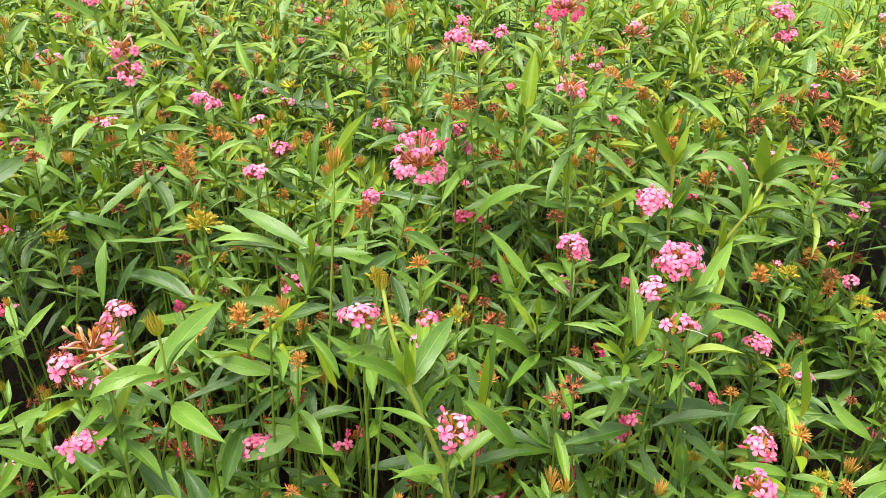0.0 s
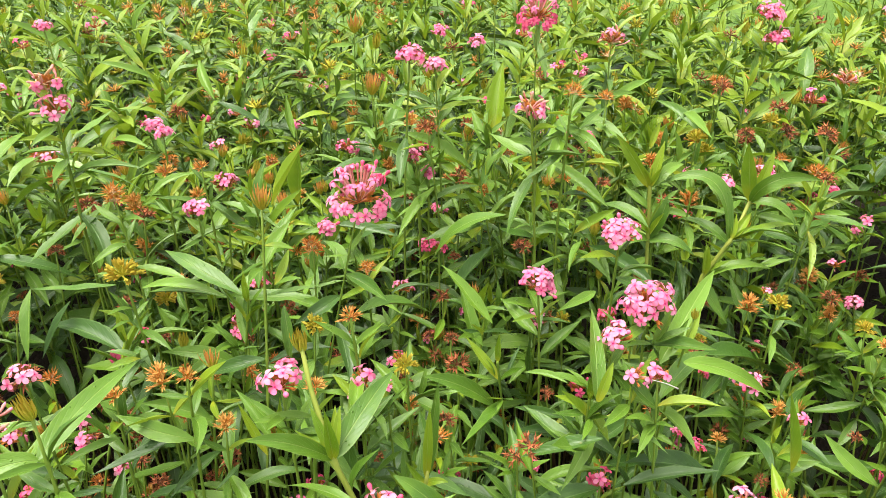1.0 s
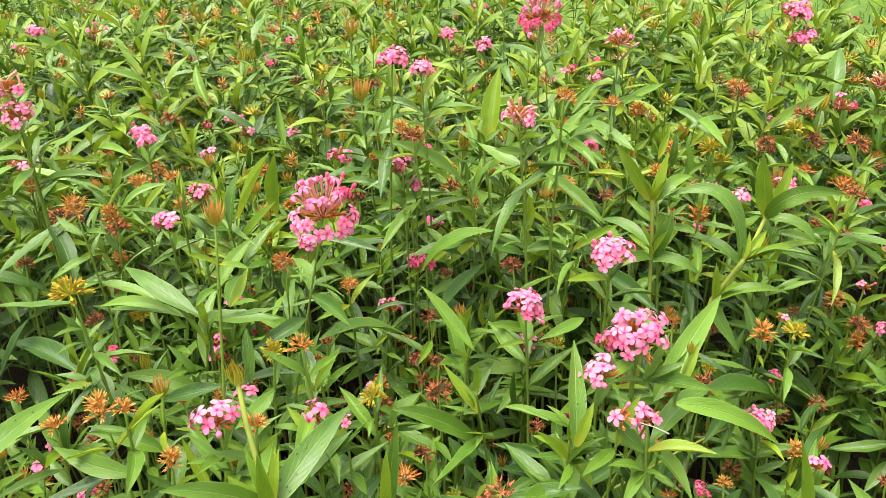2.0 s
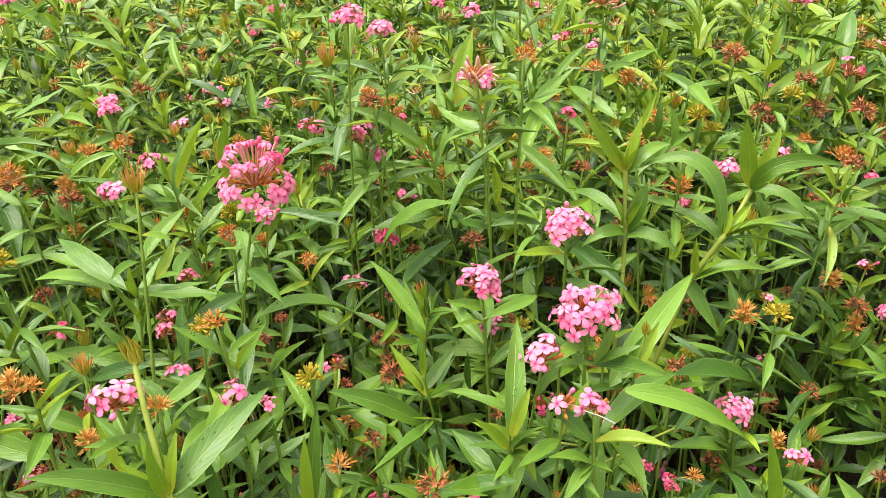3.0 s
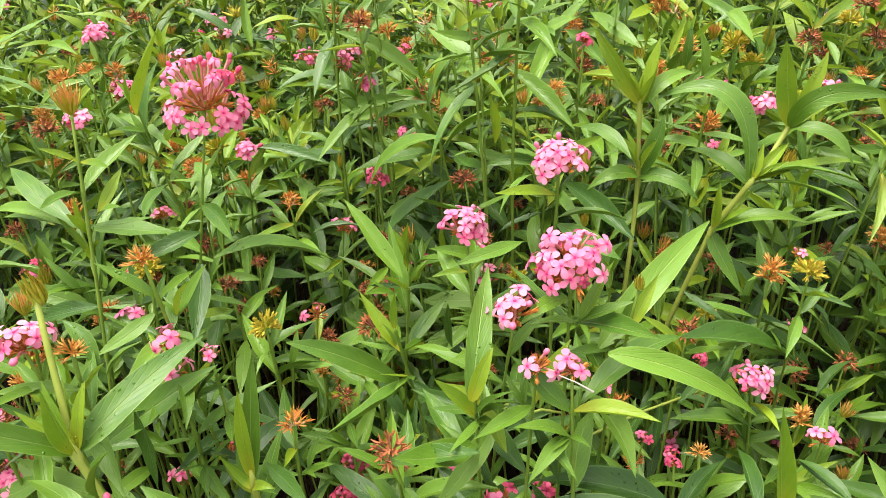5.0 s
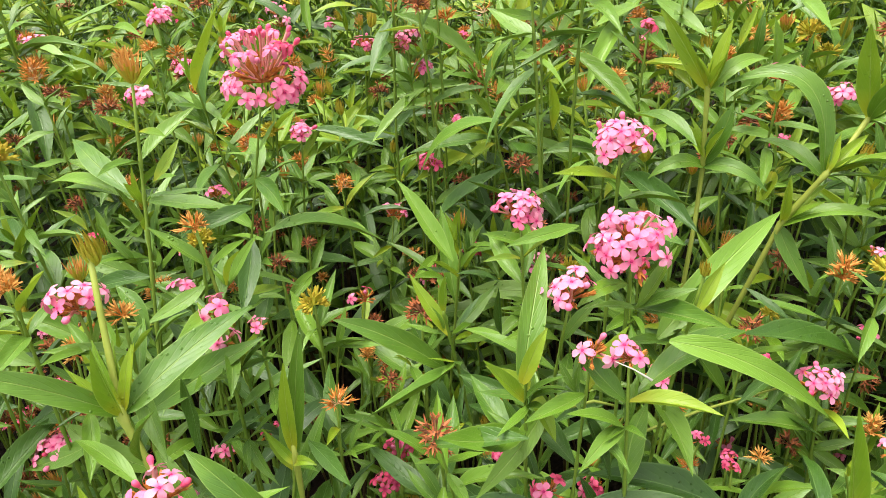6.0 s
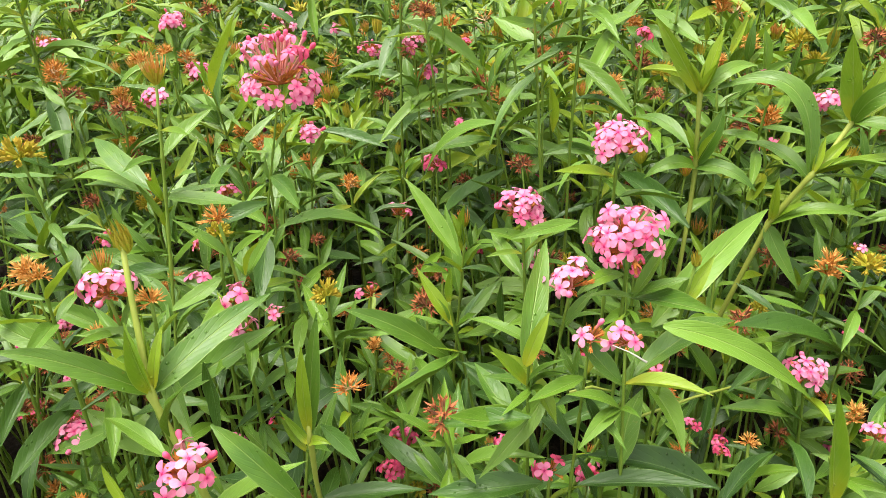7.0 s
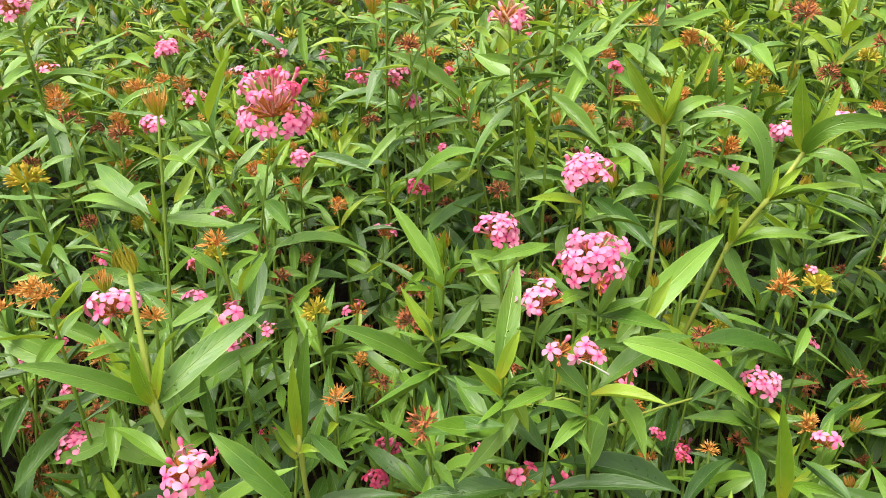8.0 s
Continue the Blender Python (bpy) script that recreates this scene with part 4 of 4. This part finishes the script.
broad_leaf((-0.194, 0.425, 0.661), (-0.242, 0.4, 0.655), 0.019, "mature", 0.010)
broad_leaf((0.159, 0.651, 0.468), (0.082, 0.619, 0.548), 0.023, "mature", 0.012)
broad_leaf((0.249, 0.543, 0.596), (0.251, 0.625, 0.638), 0.019, "mature", 0.006, 0.5)
broad_leaf((0.249, 0.543, 0.596), (0.262, 0.560, 0.630), 0.010, "young", 0.004, 0.5)
broad_leaf((0.333, 0.577, 0.613), (0.436, 0.588, 0.549), 0.018, "mature", 0.016)
broad_leaf((0.330, 0.626, 0.562), (0.416, 0.748, 0.591), 0.025, "mature", 0.008)
twig([(0.083, 0.496, 0.360), (0.086, 0.506, 0.470), (0.089, 0.512, 0.514), (0.090, 0.514, 0.530)], [0.0022, 0.0020, 0.0026, 0.0016])

blade(0.158, 0.712, 0.540, 0.101, 0.754, 0.598, "mature", 1.00, 0.00, 2)
blade(0.001, 0.679, 0.581, 0.086, 0.737, 0.534, "mature", 1.00, 0.00, 3)
blade(0.177, 0.838, 0.610, 0.077, 0.861, 0.533, "mature", 1.00, 0.00, 8)
blade(-0.115, 0.674, 0.615, -0.218, 0.733, 0.635, "mature", 1.00, 0.00, 9)
blade(0.235, 0.895, 0.656, 0.304, 0.832, 0.625, "mature", 1.00, 0.00, 10)
blade(0.402, 0.698, 0.504, 0.530, 0.748, 0.420, "old_shaded", 1.10, 0.00, 11)
blade(0.460, 0.554, 0.480, 0.447, 0.583, 0.570, "young", 0.90, 0.00, 0)
blade(0.394, 0.577, 0.441, 0.290, 0.561, 0.481, "mature", 1.20, 0.00, 0)
blade(0.255, 0.527, 0.563, 0.180, 0.529, 0.532, "mature", 1.20, 0.00, 1)
blade(0.287, 0.552, 0.566, 0.310, 0.536, 0.515, "mature", 1.00, 0.00, 2)
blade(-0.101, 0.785, 0.660, -0.052, 0.789, 0.740, "young", 1.30, 0.00, 0)
blade(0.278, 1.087, 0.613, 0.244, 0.979, 0.566, "mature", 1.00, 0.00, 6)
blade(0.016, 0.519, 0.581, 0.017, 0.500, 0.510, "old_shaded", 1.20, 0.00, 7)
blade(-0.265, 0.669, 0.531, -0.361, 0.718, 0.525, "mature", 1.00, 0.00, 8)
blade(-0.154, 0.553, 0.539, -0.226, 0.494, 0.543, "mature", 1.20, 0.00, 10)
blade(-0.248, 0.713, 0.592, -0.142, 0.692, 0.597, "mature", 1.00, 0.00, 11)
blade(-0.105, 0.904, 0.587, -0.092, 0.908, 0.678, "young", 1.30, 0.00, 0)
blade(-0.159, 0.857, 0.561, -0.253, 0.912, 0.601, "mature", 1.00, 0.03, 5)
blade(-0.174, 0.882, 0.612, -0.107, 0.869, 0.672, "young", 1.00, 0.25, 7)
blade(-0.149, 0.711, 0.588, -0.083, 0.713, 0.638, "mature", 1.00, 0.08, 1)
blade(-0.139, 0.705, 0.588, -0.044, 0.704, 0.588, "mature", 1.20, 0.06, 7)
blade(-0.146, 0.701, 0.588, -0.246, 0.720, 0.581, "mature", 1.00, -0.16, 11)
blade(-0.431, 0.794, 0.570, -0.390, 0.900, 0.590, "mature", 1.00, 0.20, 7)
blade(-0.493, 0.950, 0.620, -0.378, 0.928, 0.605, "mature", 1.00, 0.22, 3)
blade(-0.388, 0.981, 0.617, -0.316, 0.998, 0.621, "mature", 1.00, 0.22, 8)
blade(-0.271, 0.668, 0.537, -0.377, 0.711, 0.537, "mature", 1.20, -0.07, 0)
blade(-0.265, 0.670, 0.537, -0.256, 0.731, 0.542, "mature", 1.00, -0.26, 9)
blade(-0.028, 0.705, 0.562, -0.101, 0.753, 0.548, "mature", 1.00, 0.17, 4)
blade(-0.077, 0.688, 0.588, -0.069, 0.645, 0.538, "mature", 1.10, -0.02, 11)
blade(0.134, 0.953, 0.613, 0.032, 0.975, 0.663, "mature", 1.00, 0.25, 6)
blade(0.135, 0.967, 0.613, 0.196, 1.041, 0.620, "mature", 1.00, 0.25, 6)
blade(0.164, 1.011, 0.606, 0.230, 0.951, 0.586, "mature", 1.00, 0.14, 9)
blade(-0.093, 1.052, 0.547, -0.018, 1.115, 0.545, "mature", 1.00, 0.26, 5)
blade(-0.052, 1.046, 0.556, 0.037, 1.018, 0.544, "mature", 1.00, -0.22, 3)
blade(-0.063, 0.906, 0.551, 0.034, 0.888, 0.543, "mature", 1.00, 0.10, 10)
blade(0.006, 0.977, 0.495, 0.034, 1.058, 0.506, "mature", 1.00, -0.05, 6)
blade(0.025, 0.821, 0.495, 0.082, 0.837, 0.497, "mature", 1.00, 0.02, 6)
blade(0.113, 0.815, 0.507, 0.165, 0.912, 0.510, "old_shaded", 1.00, 0.24, 10)
blade(0.145, 0.773, 0.494, 0.155, 0.760, 0.564, "young", 1.00, 0.25, 0)
blade(0.220, 0.902, 0.565, 0.219, 0.879, 0.635, "young", 1.00, 0.21, 9)
blade(0.268, 0.796, 0.599, 0.244, 0.733, 0.604, "mature", 1.00, -0.20, 5)
blade(0.268, 0.688, 0.609, 0.222, 0.641, 0.623, "mature", 1.00, 0.24, 9)
blade(0.372, 1.056, 0.602, 0.311, 1.150, 0.612, "mature", 1.00, 0.20, 9)
blade(0.443, 0.862, 0.488, 0.405, 0.924, 0.474, "mature", 1.00, -0.04, 6)
blade(0.511, 1.117, 0.575, 0.449, 1.208, 0.605, "mature", 1.00, 0.16, 6)
blade(0.421, 1.033, 0.589, 0.422, 1.040, 0.639, "mature", 1.30, 0.13, 5)
blade(0.399, 1.082, 0.602, 0.408, 1.063, 0.642, "mature", 1.00, 0.03, 4)
blade(0.331, 1.048, 0.586, 0.282, 1.147, 0.587, "mature", 1.00, 0.30, 4)
blade(0.249, 1.041, 0.620, 0.311, 1.148, 0.605, "mature", 1.00, -0.24, 8)
blade(0.237, 1.031, 0.599, 0.292, 1.115, 0.584, "mature", 1.00, -0.18, 6)
blade(0.361, 0.771, 0.548, 0.292, 0.871, 0.542, "mature", 1.00, 0.28, 6)
blade(0.294, 0.706, 0.620, 0.350, 0.714, 0.616, "mature", 1.00, 0.22, 6)
blade(0.355, 0.826, 0.599, 0.304, 0.883, 0.603, "mature", 1.00, 0.06, 8)
blade(-0.301, 0.555, 0.478, -0.240, 0.617, 0.466, "mature", 1.00, 0.28, 8)
blade(-0.180, 0.457, 0.456, -0.178, 0.556, 0.456, "old_shaded", 1.20, -0.14, 10)
blade(-0.050, 0.562, 0.620, -0.018, 0.540, 0.590, "mature", 1.30, 0.13, 3)
blade(-0.031, 0.551, 0.571, -0.005, 0.575, 0.591, "mature", 1.30, 0.26, 6)
blade(0.053, 0.575, 0.511, -0.033, 0.601, 0.511, "old_shaded", 1.10, 0.29, 8)
blade(0.040, 0.437, 0.586, -0.028, 0.461, 0.586, "mature", 1.10, -0.12, 5)
blade(0.032, 0.453, 0.586, 0.057, 0.458, 0.636, "mature", 1.00, -0.29, 6)
blade(-0.065, 0.524, 0.538, -0.091, 0.547, 0.588, "young", 0.80, 0.29, 5)
blade(-0.052, 0.536, 0.538, -0.048, 0.545, 0.598, "young", 0.80, -0.29, 9)
blade(-0.219, 0.488, 0.456, -0.249, 0.568, 0.459, "mature", 1.00, -0.22, 10)
blade(-0.099, 0.534, 0.512, -0.115, 0.497, 0.515, "mature", 1.00, -0.02, 10)
blade(0.035, 0.577, 0.485, 0.014, 0.520, 0.497, "old_shaded", 1.00, 0.07, 4)
blade(0.060, 0.545, 0.485, 0.009, 0.542, 0.492, "mature", 1.00, -0.29, 0)
blade(-0.057, 0.455, 0.465, -0.080, 0.471, 0.495, "young", 1.00, 0.27, 0)
blade(0.076, 0.547, 0.485, 0.130, 0.509, 0.498, "mature", 1.00, -0.15, 7)
blade(0.173, 0.561, 0.402, 0.088, 0.605, 0.402, "old_shaded", 1.10, -0.12, 9)
blade(0.129, 0.674, 0.442, 0.162, 0.651, 0.402, "old_shaded", 1.20, -0.11, 5)
blade(0.180, 0.599, 0.453, 0.183, 0.625, 0.483, "mature", 1.00, -0.19, 5)
blade(0.234, 0.608, 0.495, 0.179, 0.624, 0.495, "mature", 1.10, 0.21, 4)
blade(0.232, 0.604, 0.555, 0.188, 0.625, 0.549, "mature", 1.00, -0.07, 0)
blade(0.203, 0.688, 0.478, 0.201, 0.697, 0.528, "mature", 0.80, 0.28, 10)
blade(0.174, 0.656, 0.512, 0.190, 0.685, 0.532, "mature", 1.00, 0.14, 4)
blade(0.248, 0.573, 0.557, 0.269, 0.552, 0.527, "young", 1.50, 0.00, 10)
blade(0.264, 0.575, 0.534, 0.306, 0.599, 0.544, "mature", 1.40, 0.18, 3)
blade(0.262, 0.591, 0.495, 0.299, 0.616, 0.495, "mature", 1.00, -0.10, 10)
blade(0.243, 0.571, 0.495, 0.256, 0.550, 0.465, "old_shaded", 1.00, -0.04, 11)
blade(0.242, 0.541, 0.463, 0.196, 0.572, 0.450, "mature", 1.00, 0.06, 5)
blade(0.262, 0.533, 0.478, 0.179, 0.506, 0.478, "mature", 1.20, 0.10, 3)
blade(0.077, 0.511, 0.429, 0.162, 0.542, 0.429, "mature", 1.10, -0.04, 2)
blade(0.285, 0.561, 0.478, 0.302, 0.549, 0.438, "old_shaded", 1.00, -0.25, 11)
blade(0.098, 0.526, 0.429, 0.121, 0.563, 0.449, "mature", 1.00, 0.09, 9)
blade(0.073, 0.520, 0.429, 0.025, 0.552, 0.427, "mature", 1.00, -0.16, 1)
blade(0.148, 0.745, 0.494, 0.189, 0.759, 0.480, "mature", 1.00, 0.27, 5)
blade(0.144, 0.748, 0.494, 0.113, 0.738, 0.503, "mature", 1.00, 0.20, 2)
blade(0.318, 0.579, 0.557, 0.391, 0.657, 0.557, "mature", 1.10, 0.22, 5)
blade(0.448, 0.755, 0.470, 0.412, 0.783, 0.479, "mature", 1.00, 0.09, 9)
blade(0.483, 0.774, 0.461, 0.535, 0.773, 0.431, "old_shaded", 1.00, -0.09, 2)
blade(0.447, 0.716, 0.457, 0.402, 0.664, 0.454, "mature", 1.00, 0.01, 4)
blade(0.399, 0.721, 0.387, 0.394, 0.686, 0.347, "mature", 1.00, -0.02, 10)
blade(0.380, 0.703, 0.387, 0.346, 0.640, 0.384, "mature", 1.00, -0.05, 6)
blade(0.450, 0.561, 0.464, 0.449, 0.636, 0.444, "old_shaded", 1.00, -0.28, 6)
blade(0.500, 0.637, 0.428, 0.546, 0.614, 0.408, "mature", 1.00, -0.21, 0)
blade(0.529, 0.692, 0.401, 0.579, 0.749, 0.400, "mature", 1.00, 0.20, 9)
blade(0.400, 0.594, 0.392, 0.427, 0.619, 0.412, "mature", 1.00, 0.29, 6)
blade(0.413, 0.673, 0.370, 0.455, 0.654, 0.372, "old_shaded", 1.00, 0.29, 11)
blade(0.503, 0.784, 0.489, 0.560, 0.770, 0.481, "mature", 1.00, 0.15, 10)
blade(0.494, 0.755, 0.489, 0.515, 0.749, 0.459, "old_shaded", 1.00, 0.15, 4)
blade(0.519, 0.767, 0.489, 0.542, 0.754, 0.459, "old_shaded", 1.00, 0.03, 3)
blade(-0.703, 1.502, 0.585, -0.805, 1.469, 0.675, "mature", 1.00, 0.21, 4)
blade(-0.647, 1.671, 0.569, -0.595, 1.705, 0.649, "mature", 1.40, -0.23, 3)
blade(-0.499, 1.402, 0.569, -0.599, 1.378, 0.619, "mature", 1.00, 0.24, 11)
blade(-0.483, 1.390, 0.569, -0.389, 1.460, 0.569, "mature", 1.20, 0.01, 3)
blade(-0.348, 1.304, 0.569, -0.395, 1.387, 0.619, "mature", 1.00, 0.24, 6)
blade(-0.271, 1.262, 0.599, -0.241, 1.344, 0.629, "mature", 1.00, 0.05, 0)
blade(-0.339, 1.294, 0.569, -0.234, 1.282, 0.504, "mature", 1.00, -0.23, 8)
blade(-0.164, 1.150, 0.564, -0.182, 1.201, 0.624, "mature", 1.00, -0.12, 10)
blade(-0.485, 0.988, 0.620, -0.508, 0.905, 0.620, "mature", 1.10, -0.29, 8)
blade(-0.443, 0.945, 0.620, -0.329, 0.932, 0.595, "mature", 1.00, 0.26, 9)
blade(-0.344, 0.861, 0.617, -0.385, 0.808, 0.587, "mature", 1.30, -0.23, 2)
blade(-0.477, 1.034, 0.620, -0.461, 1.146, 0.620, "mature", 1.00, 0.22, 7)
blade(-0.442, 1.076, 0.593, -0.361, 1.043, 0.602, "mature", 1.00, -0.26, 3)
blade(-0.349, 1.137, 0.583, -0.385, 1.110, 0.553, "mature", 1.20, -0.18, 8)
blade(-0.293, 0.872, 0.617, -0.236, 0.919, 0.629, "mature", 1.00, -0.23, 3)
blade(-0.205, 0.876, 0.610, -0.104, 0.823, 0.605, "mature", 1.00, 0.25, 2)
blade(0.016, 0.953, 0.566, 0.111, 0.984, 0.576, "mature", 1.00, -0.30, 10)
blade(0.167, 1.033, 0.620, 0.183, 1.110, 0.710, "young", 1.20, 0.04, 6)
blade(0.266, 1.262, 0.620, 0.243, 1.329, 0.680, "mature", 1.00, -0.27, 4)
blade(0.293, 1.329, 0.620, 0.322, 1.370, 0.680, "young", 1.00, -0.15, 9)
blade(0.003, 1.107, 0.584, 0.029, 1.208, 0.624, "mature", 1.00, 0.02, 6)
blade(0.350, 1.158, 0.602, 0.363, 1.206, 0.672, "mature", 1.20, -0.27, 5)
blade(0.378, 1.212, 0.602, 0.457, 1.283, 0.611, "mature", 1.00, -0.30, 0)
blade(0.475, 1.130, 0.614, 0.488, 1.022, 0.622, "mature", 1.00, -0.27, 0)
blade(0.436, 1.005, 0.589, 0.429, 1.019, 0.639, "mature", 1.20, -0.26, 0)
blade(0.467, 1.015, 0.583, 0.471, 1.024, 0.623, "mature", 1.00, 0.21, 1)
blade(0.617, 1.237, 0.614, 0.629, 1.274, 0.664, "mature", 1.00, 0.01, 7)
blade(0.737, 1.290, 0.569, 0.770, 1.391, 0.629, "mature", 1.20, -0.08, 3)
blade(0.755, 1.149, 0.552, 0.757, 1.176, 0.592, "mature", 1.00, 0.29, 6)
blade(-0.507, 0.820, 0.558, -0.403, 0.845, 0.503, "mature", 1.10, -0.23, 8)
blade(-0.380, 0.714, 0.590, -0.375, 0.654, 0.530, "mature", 1.10, -0.30, 11)
blade(-0.341, 0.716, 0.570, -0.370, 0.670, 0.520, "mature", 1.00, -0.07, 1)
blade(-0.291, 0.734, 0.580, -0.397, 0.723, 0.582, "mature", 1.00, -0.27, 7)
blade(-0.238, 0.644, 0.568, -0.171, 0.665, 0.571, "mature", 1.00, 0.17, 6)
blade(-0.064, 0.540, 0.538, -0.107, 0.581, 0.568, "mature", 1.00, 0.08, 0)
blade(-0.136, 0.574, 0.481, -0.173, 0.514, 0.481, "mature", 1.10, 0.07, 6)
blade(-0.254, 0.500, 0.530, -0.346, 0.525, 0.516, "mature", 1.00, 0.08, 11)
blade(0.663, 1.004, 0.520, 0.778, 1.032, 0.514, "mature", 1.00, 0.27, 6)
blade(-0.048, 1.150, 0.584, -0.017, 1.093, 0.564, "mature", 1.00, -0.02, 3)
blade(0.291, 1.142, 0.620, 0.341, 1.209, 0.650, "mature", 1.00, -0.17, 4)
blade(0.287, 0.537, 0.478, 0.383, 0.541, 0.498, "mature", 1.10, 0.12, 1)
blade(0.201, 0.517, 0.463, 0.261, 0.540, 0.472, "mature", 1.00, -0.17, 2)
blade(0.500, 0.640, 0.428, 0.533, 0.596, 0.439, "mature", 1.00, 0.26, 5)
blade(0.429, 0.677, 0.434, 0.462, 0.745, 0.448, "mature", 1.00, 0.04, 4)
blade(0.396, 0.570, 0.432, 0.442, 0.636, 0.421, "mature", 1.00, 0.11, 11)
blade(0.554, 0.756, 0.369, 0.598, 0.806, 0.374, "mature", 1.00, 0.23, 6)

# ---- the rest of the bed ----
fill = random.Random(77)


def cap(x, y):
    """How high a filling shoot may grow here under the heads and the wide leaves that stand out."""
    top = 0.62
    for hx, hy, hz, _, size in HEROES:
        dx, dy = x - hx, hy - y
        if dx * dx + dy * dy < 0.03 ** 2:
            return 0.0
        if -0.02 < dy < (0.45 if hz > 0.52 else 0.20) and abs(dx) < 0.038 + 0.08 * max(dy, 0):
            top = min(top, hz - 0.090 + (1.0 - hz) / (hy + 0.1) * max(dy, 0))
    for hx, hy, hz in SPREAD:
        dx, dy = x - hx, hy - y
        if -0.03 < dy < 0.22 and abs(dx) < 0.045:
            top = min(top, hz - 0.055 + (1.0 - hz) / (hy + 0.1) * max(dy, 0))
    return top


near_label = "leafy green plant with narrow pointed leaves"
far_plants = Mass()


# where the plants stand open: centre, reach, height
HOLLOWS = ((0.045, 0.760, 0.075, 0.30), (0.560, 0.750, 0.080, 0.31), (0.245, 0.620, 0.060, 0.32), (0.120, 0.900, 0.055, 0.38), (-0.090, 0.560, 0.070, 0.32), (0.490, 0.640, 0.080, 0.30),
           (-0.400, 0.740, 0.090, 0.32), (-0.250, 0.540, 0.080, 0.30), (0.160, 0.680, 0.060, 0.30))


def top_of(x, y, rng):
    lump = 0.05 * noise.noise(Vector((x * 5, y * 5, 2.0)))
    for hx, hy, reach, high in HOLLOWS:
        if (x - hx) ** 2 + (y - hy) ** 2 < reach * reach:
            return high + rng.uniform(-0.06, 0.03)
    lump += 0.045 * min(1.0, max(0.0, (x - 0.3) / 0.25)) * (y > 0.9) - 0.13 * min(1.0, max(0.0, (0.84 - y) / 0.2))
    high = cap(x, y)
    return max(0.29 if y < 0.8 else 0.38, min(high, 0.555 + lump + rng.uniform(-0.11, 0.06))) if high else 0.0


def topping(rng, far=False):
    chance = rng.random()
    if far and chance < 0.80:
        return rng.choice(("orange", "orange", "orange", "orange", "tan", "rust", "rust", "bud", "bud", "brown", "yellow", None, None)) if chance < 0.74 else "few"
    if chance < 0.66:
        return rng.choice(("orange", "orange", "rust", "rust", "rust", "bud", "bud", "brown", "brown", "brown", "tan", "yellow"))
    if chance < 0.74:
        return rng.choice(("few", "sparse"))
    return None


# plants of three shoots each where the path passes
step = 0.097
row, y = 0, 0.34
while y < 1.20:
    x = -0.55 + (row % 2) * step * 0.5
    while x < 0.80:
        px, py = x + fill.uniform(-0.02, 0.02), y + fill.uniform(-0.02, 0.02)
        x += step
        shoots = []
        turn = fill.uniform(0, 6.28)
        for k in range(3):
            a = turn + k * 2.1 + fill.uniform(-0.3, 0.3)
            r = fill.uniform(0.025, 0.045)
            dx, dy = r * math.cos(a), r * math.sin(a)
            z = top_of(px + dx * 1.4, py + dy * 1.4, fill)
            if z > 0.22:
                shoots.append((dx, dy, z, topping(fill)))
        if not shoots:
            continue
        heads = [h for *_, h in shoots if h]
        plant = new_plant(px, py - 0.10, LOOKS[heads[0]] if heads else near_label)
        for dx, dy, z, head in shoots:
            for again in range(2 if py < 0.82 else 1):
                if fill.random() < 0.2 or z < 0.26:
                    continue
                low = fill.uniform(0.03, 0.16)
                a = fill.uniform(0, 6.28)
                shoot(plant, (dx * 0.3, dy * 0.3, 0), (dx + 0.06 * math.cos(a), dy + 0.08 + 0.06 * math.sin(a), z - low), fill.choice(("brown", "brown", "brown", "brown", "orange", "tan", "rust", "few")), fill.uniform(0.024, 0.040), "deep", fill, leafy=0.12, neck=(0.03, 0.06), deep=3)
            shoot(plant, (dx * 0.35, dy * 0.35, 0), (dx * 1.4, dy * 1.4 + 0.10, z + (0.015 if head else -0.02)), head, fill.uniform(0.022, 0.034) if py < 0.8 else fill.uniform(0.028, 0.044), fill.choice(("pink", "pale", "deep")), fill, leafy=0.36 if py < 0.80 else 1.0, fresh=-0.45 if py < 0.78 else 0.0 if py < 0.88 else 0.4 if px < 0.35 else 0.6, neck=(0.020, 0.045), tufts=0.3 if py < 0.80 else 0.6, deep=4 if py < 0.80 else 9)
    y += step * 0.87
    row += 1

# the bed all round them
step = 0.066
row, y = 0, 0.10
while y < 3.1:
    x = -1.50 + (row % 2) * step * 0.5
    while x < 1.75:
        px, py = x + fill.uniform(-0.025, 0.025), y + fill.uniform(-0.025, 0.025)
        x += step * (1.0 if -1.0 < px < 1.25 else 1.25)
        if -0.58 < px < 0.83 and 0.31 < py < 1.20 or py > bed_back(px) - 0.04:
            continue
        z = top_of(px, py, fill)
        if z < 0.22:
            continue
        far_plants.at = pose(px, py - 0.10, 0.012)
        shoot(far_plants, (0, 0, 0), (fill.uniform(-0.04, 0.04), 0.10 + fill.uniform(-0.04, 0.04), z + fill.choice((0.0, 0.0, 0.03, 0.05))), topping(fill, True), fill.uniform(0.036, 0.056), fill.choice(("pink", "pale", "deep")), fill, scale=1.15, deep=10 if py > 1.5 else 7, fresh=(1.0 if px > 0.3 else 0.7) if py > 0.9 else 0.1)
    y += step * 0.9
    row += 1
tagged(far_plants.build("plant_mass"), "dense mass of leafy green plants with orange spent heads", "plants", kind="stuff")

# the small and lower leaves of each plant, joined
for plant, mass in LOW.items():
    if mass.count:
        low = mass.build("lower_leaves")
        low.parent = plant
        tagged(low, "small side leaves and lower leaves", kind="stuff")
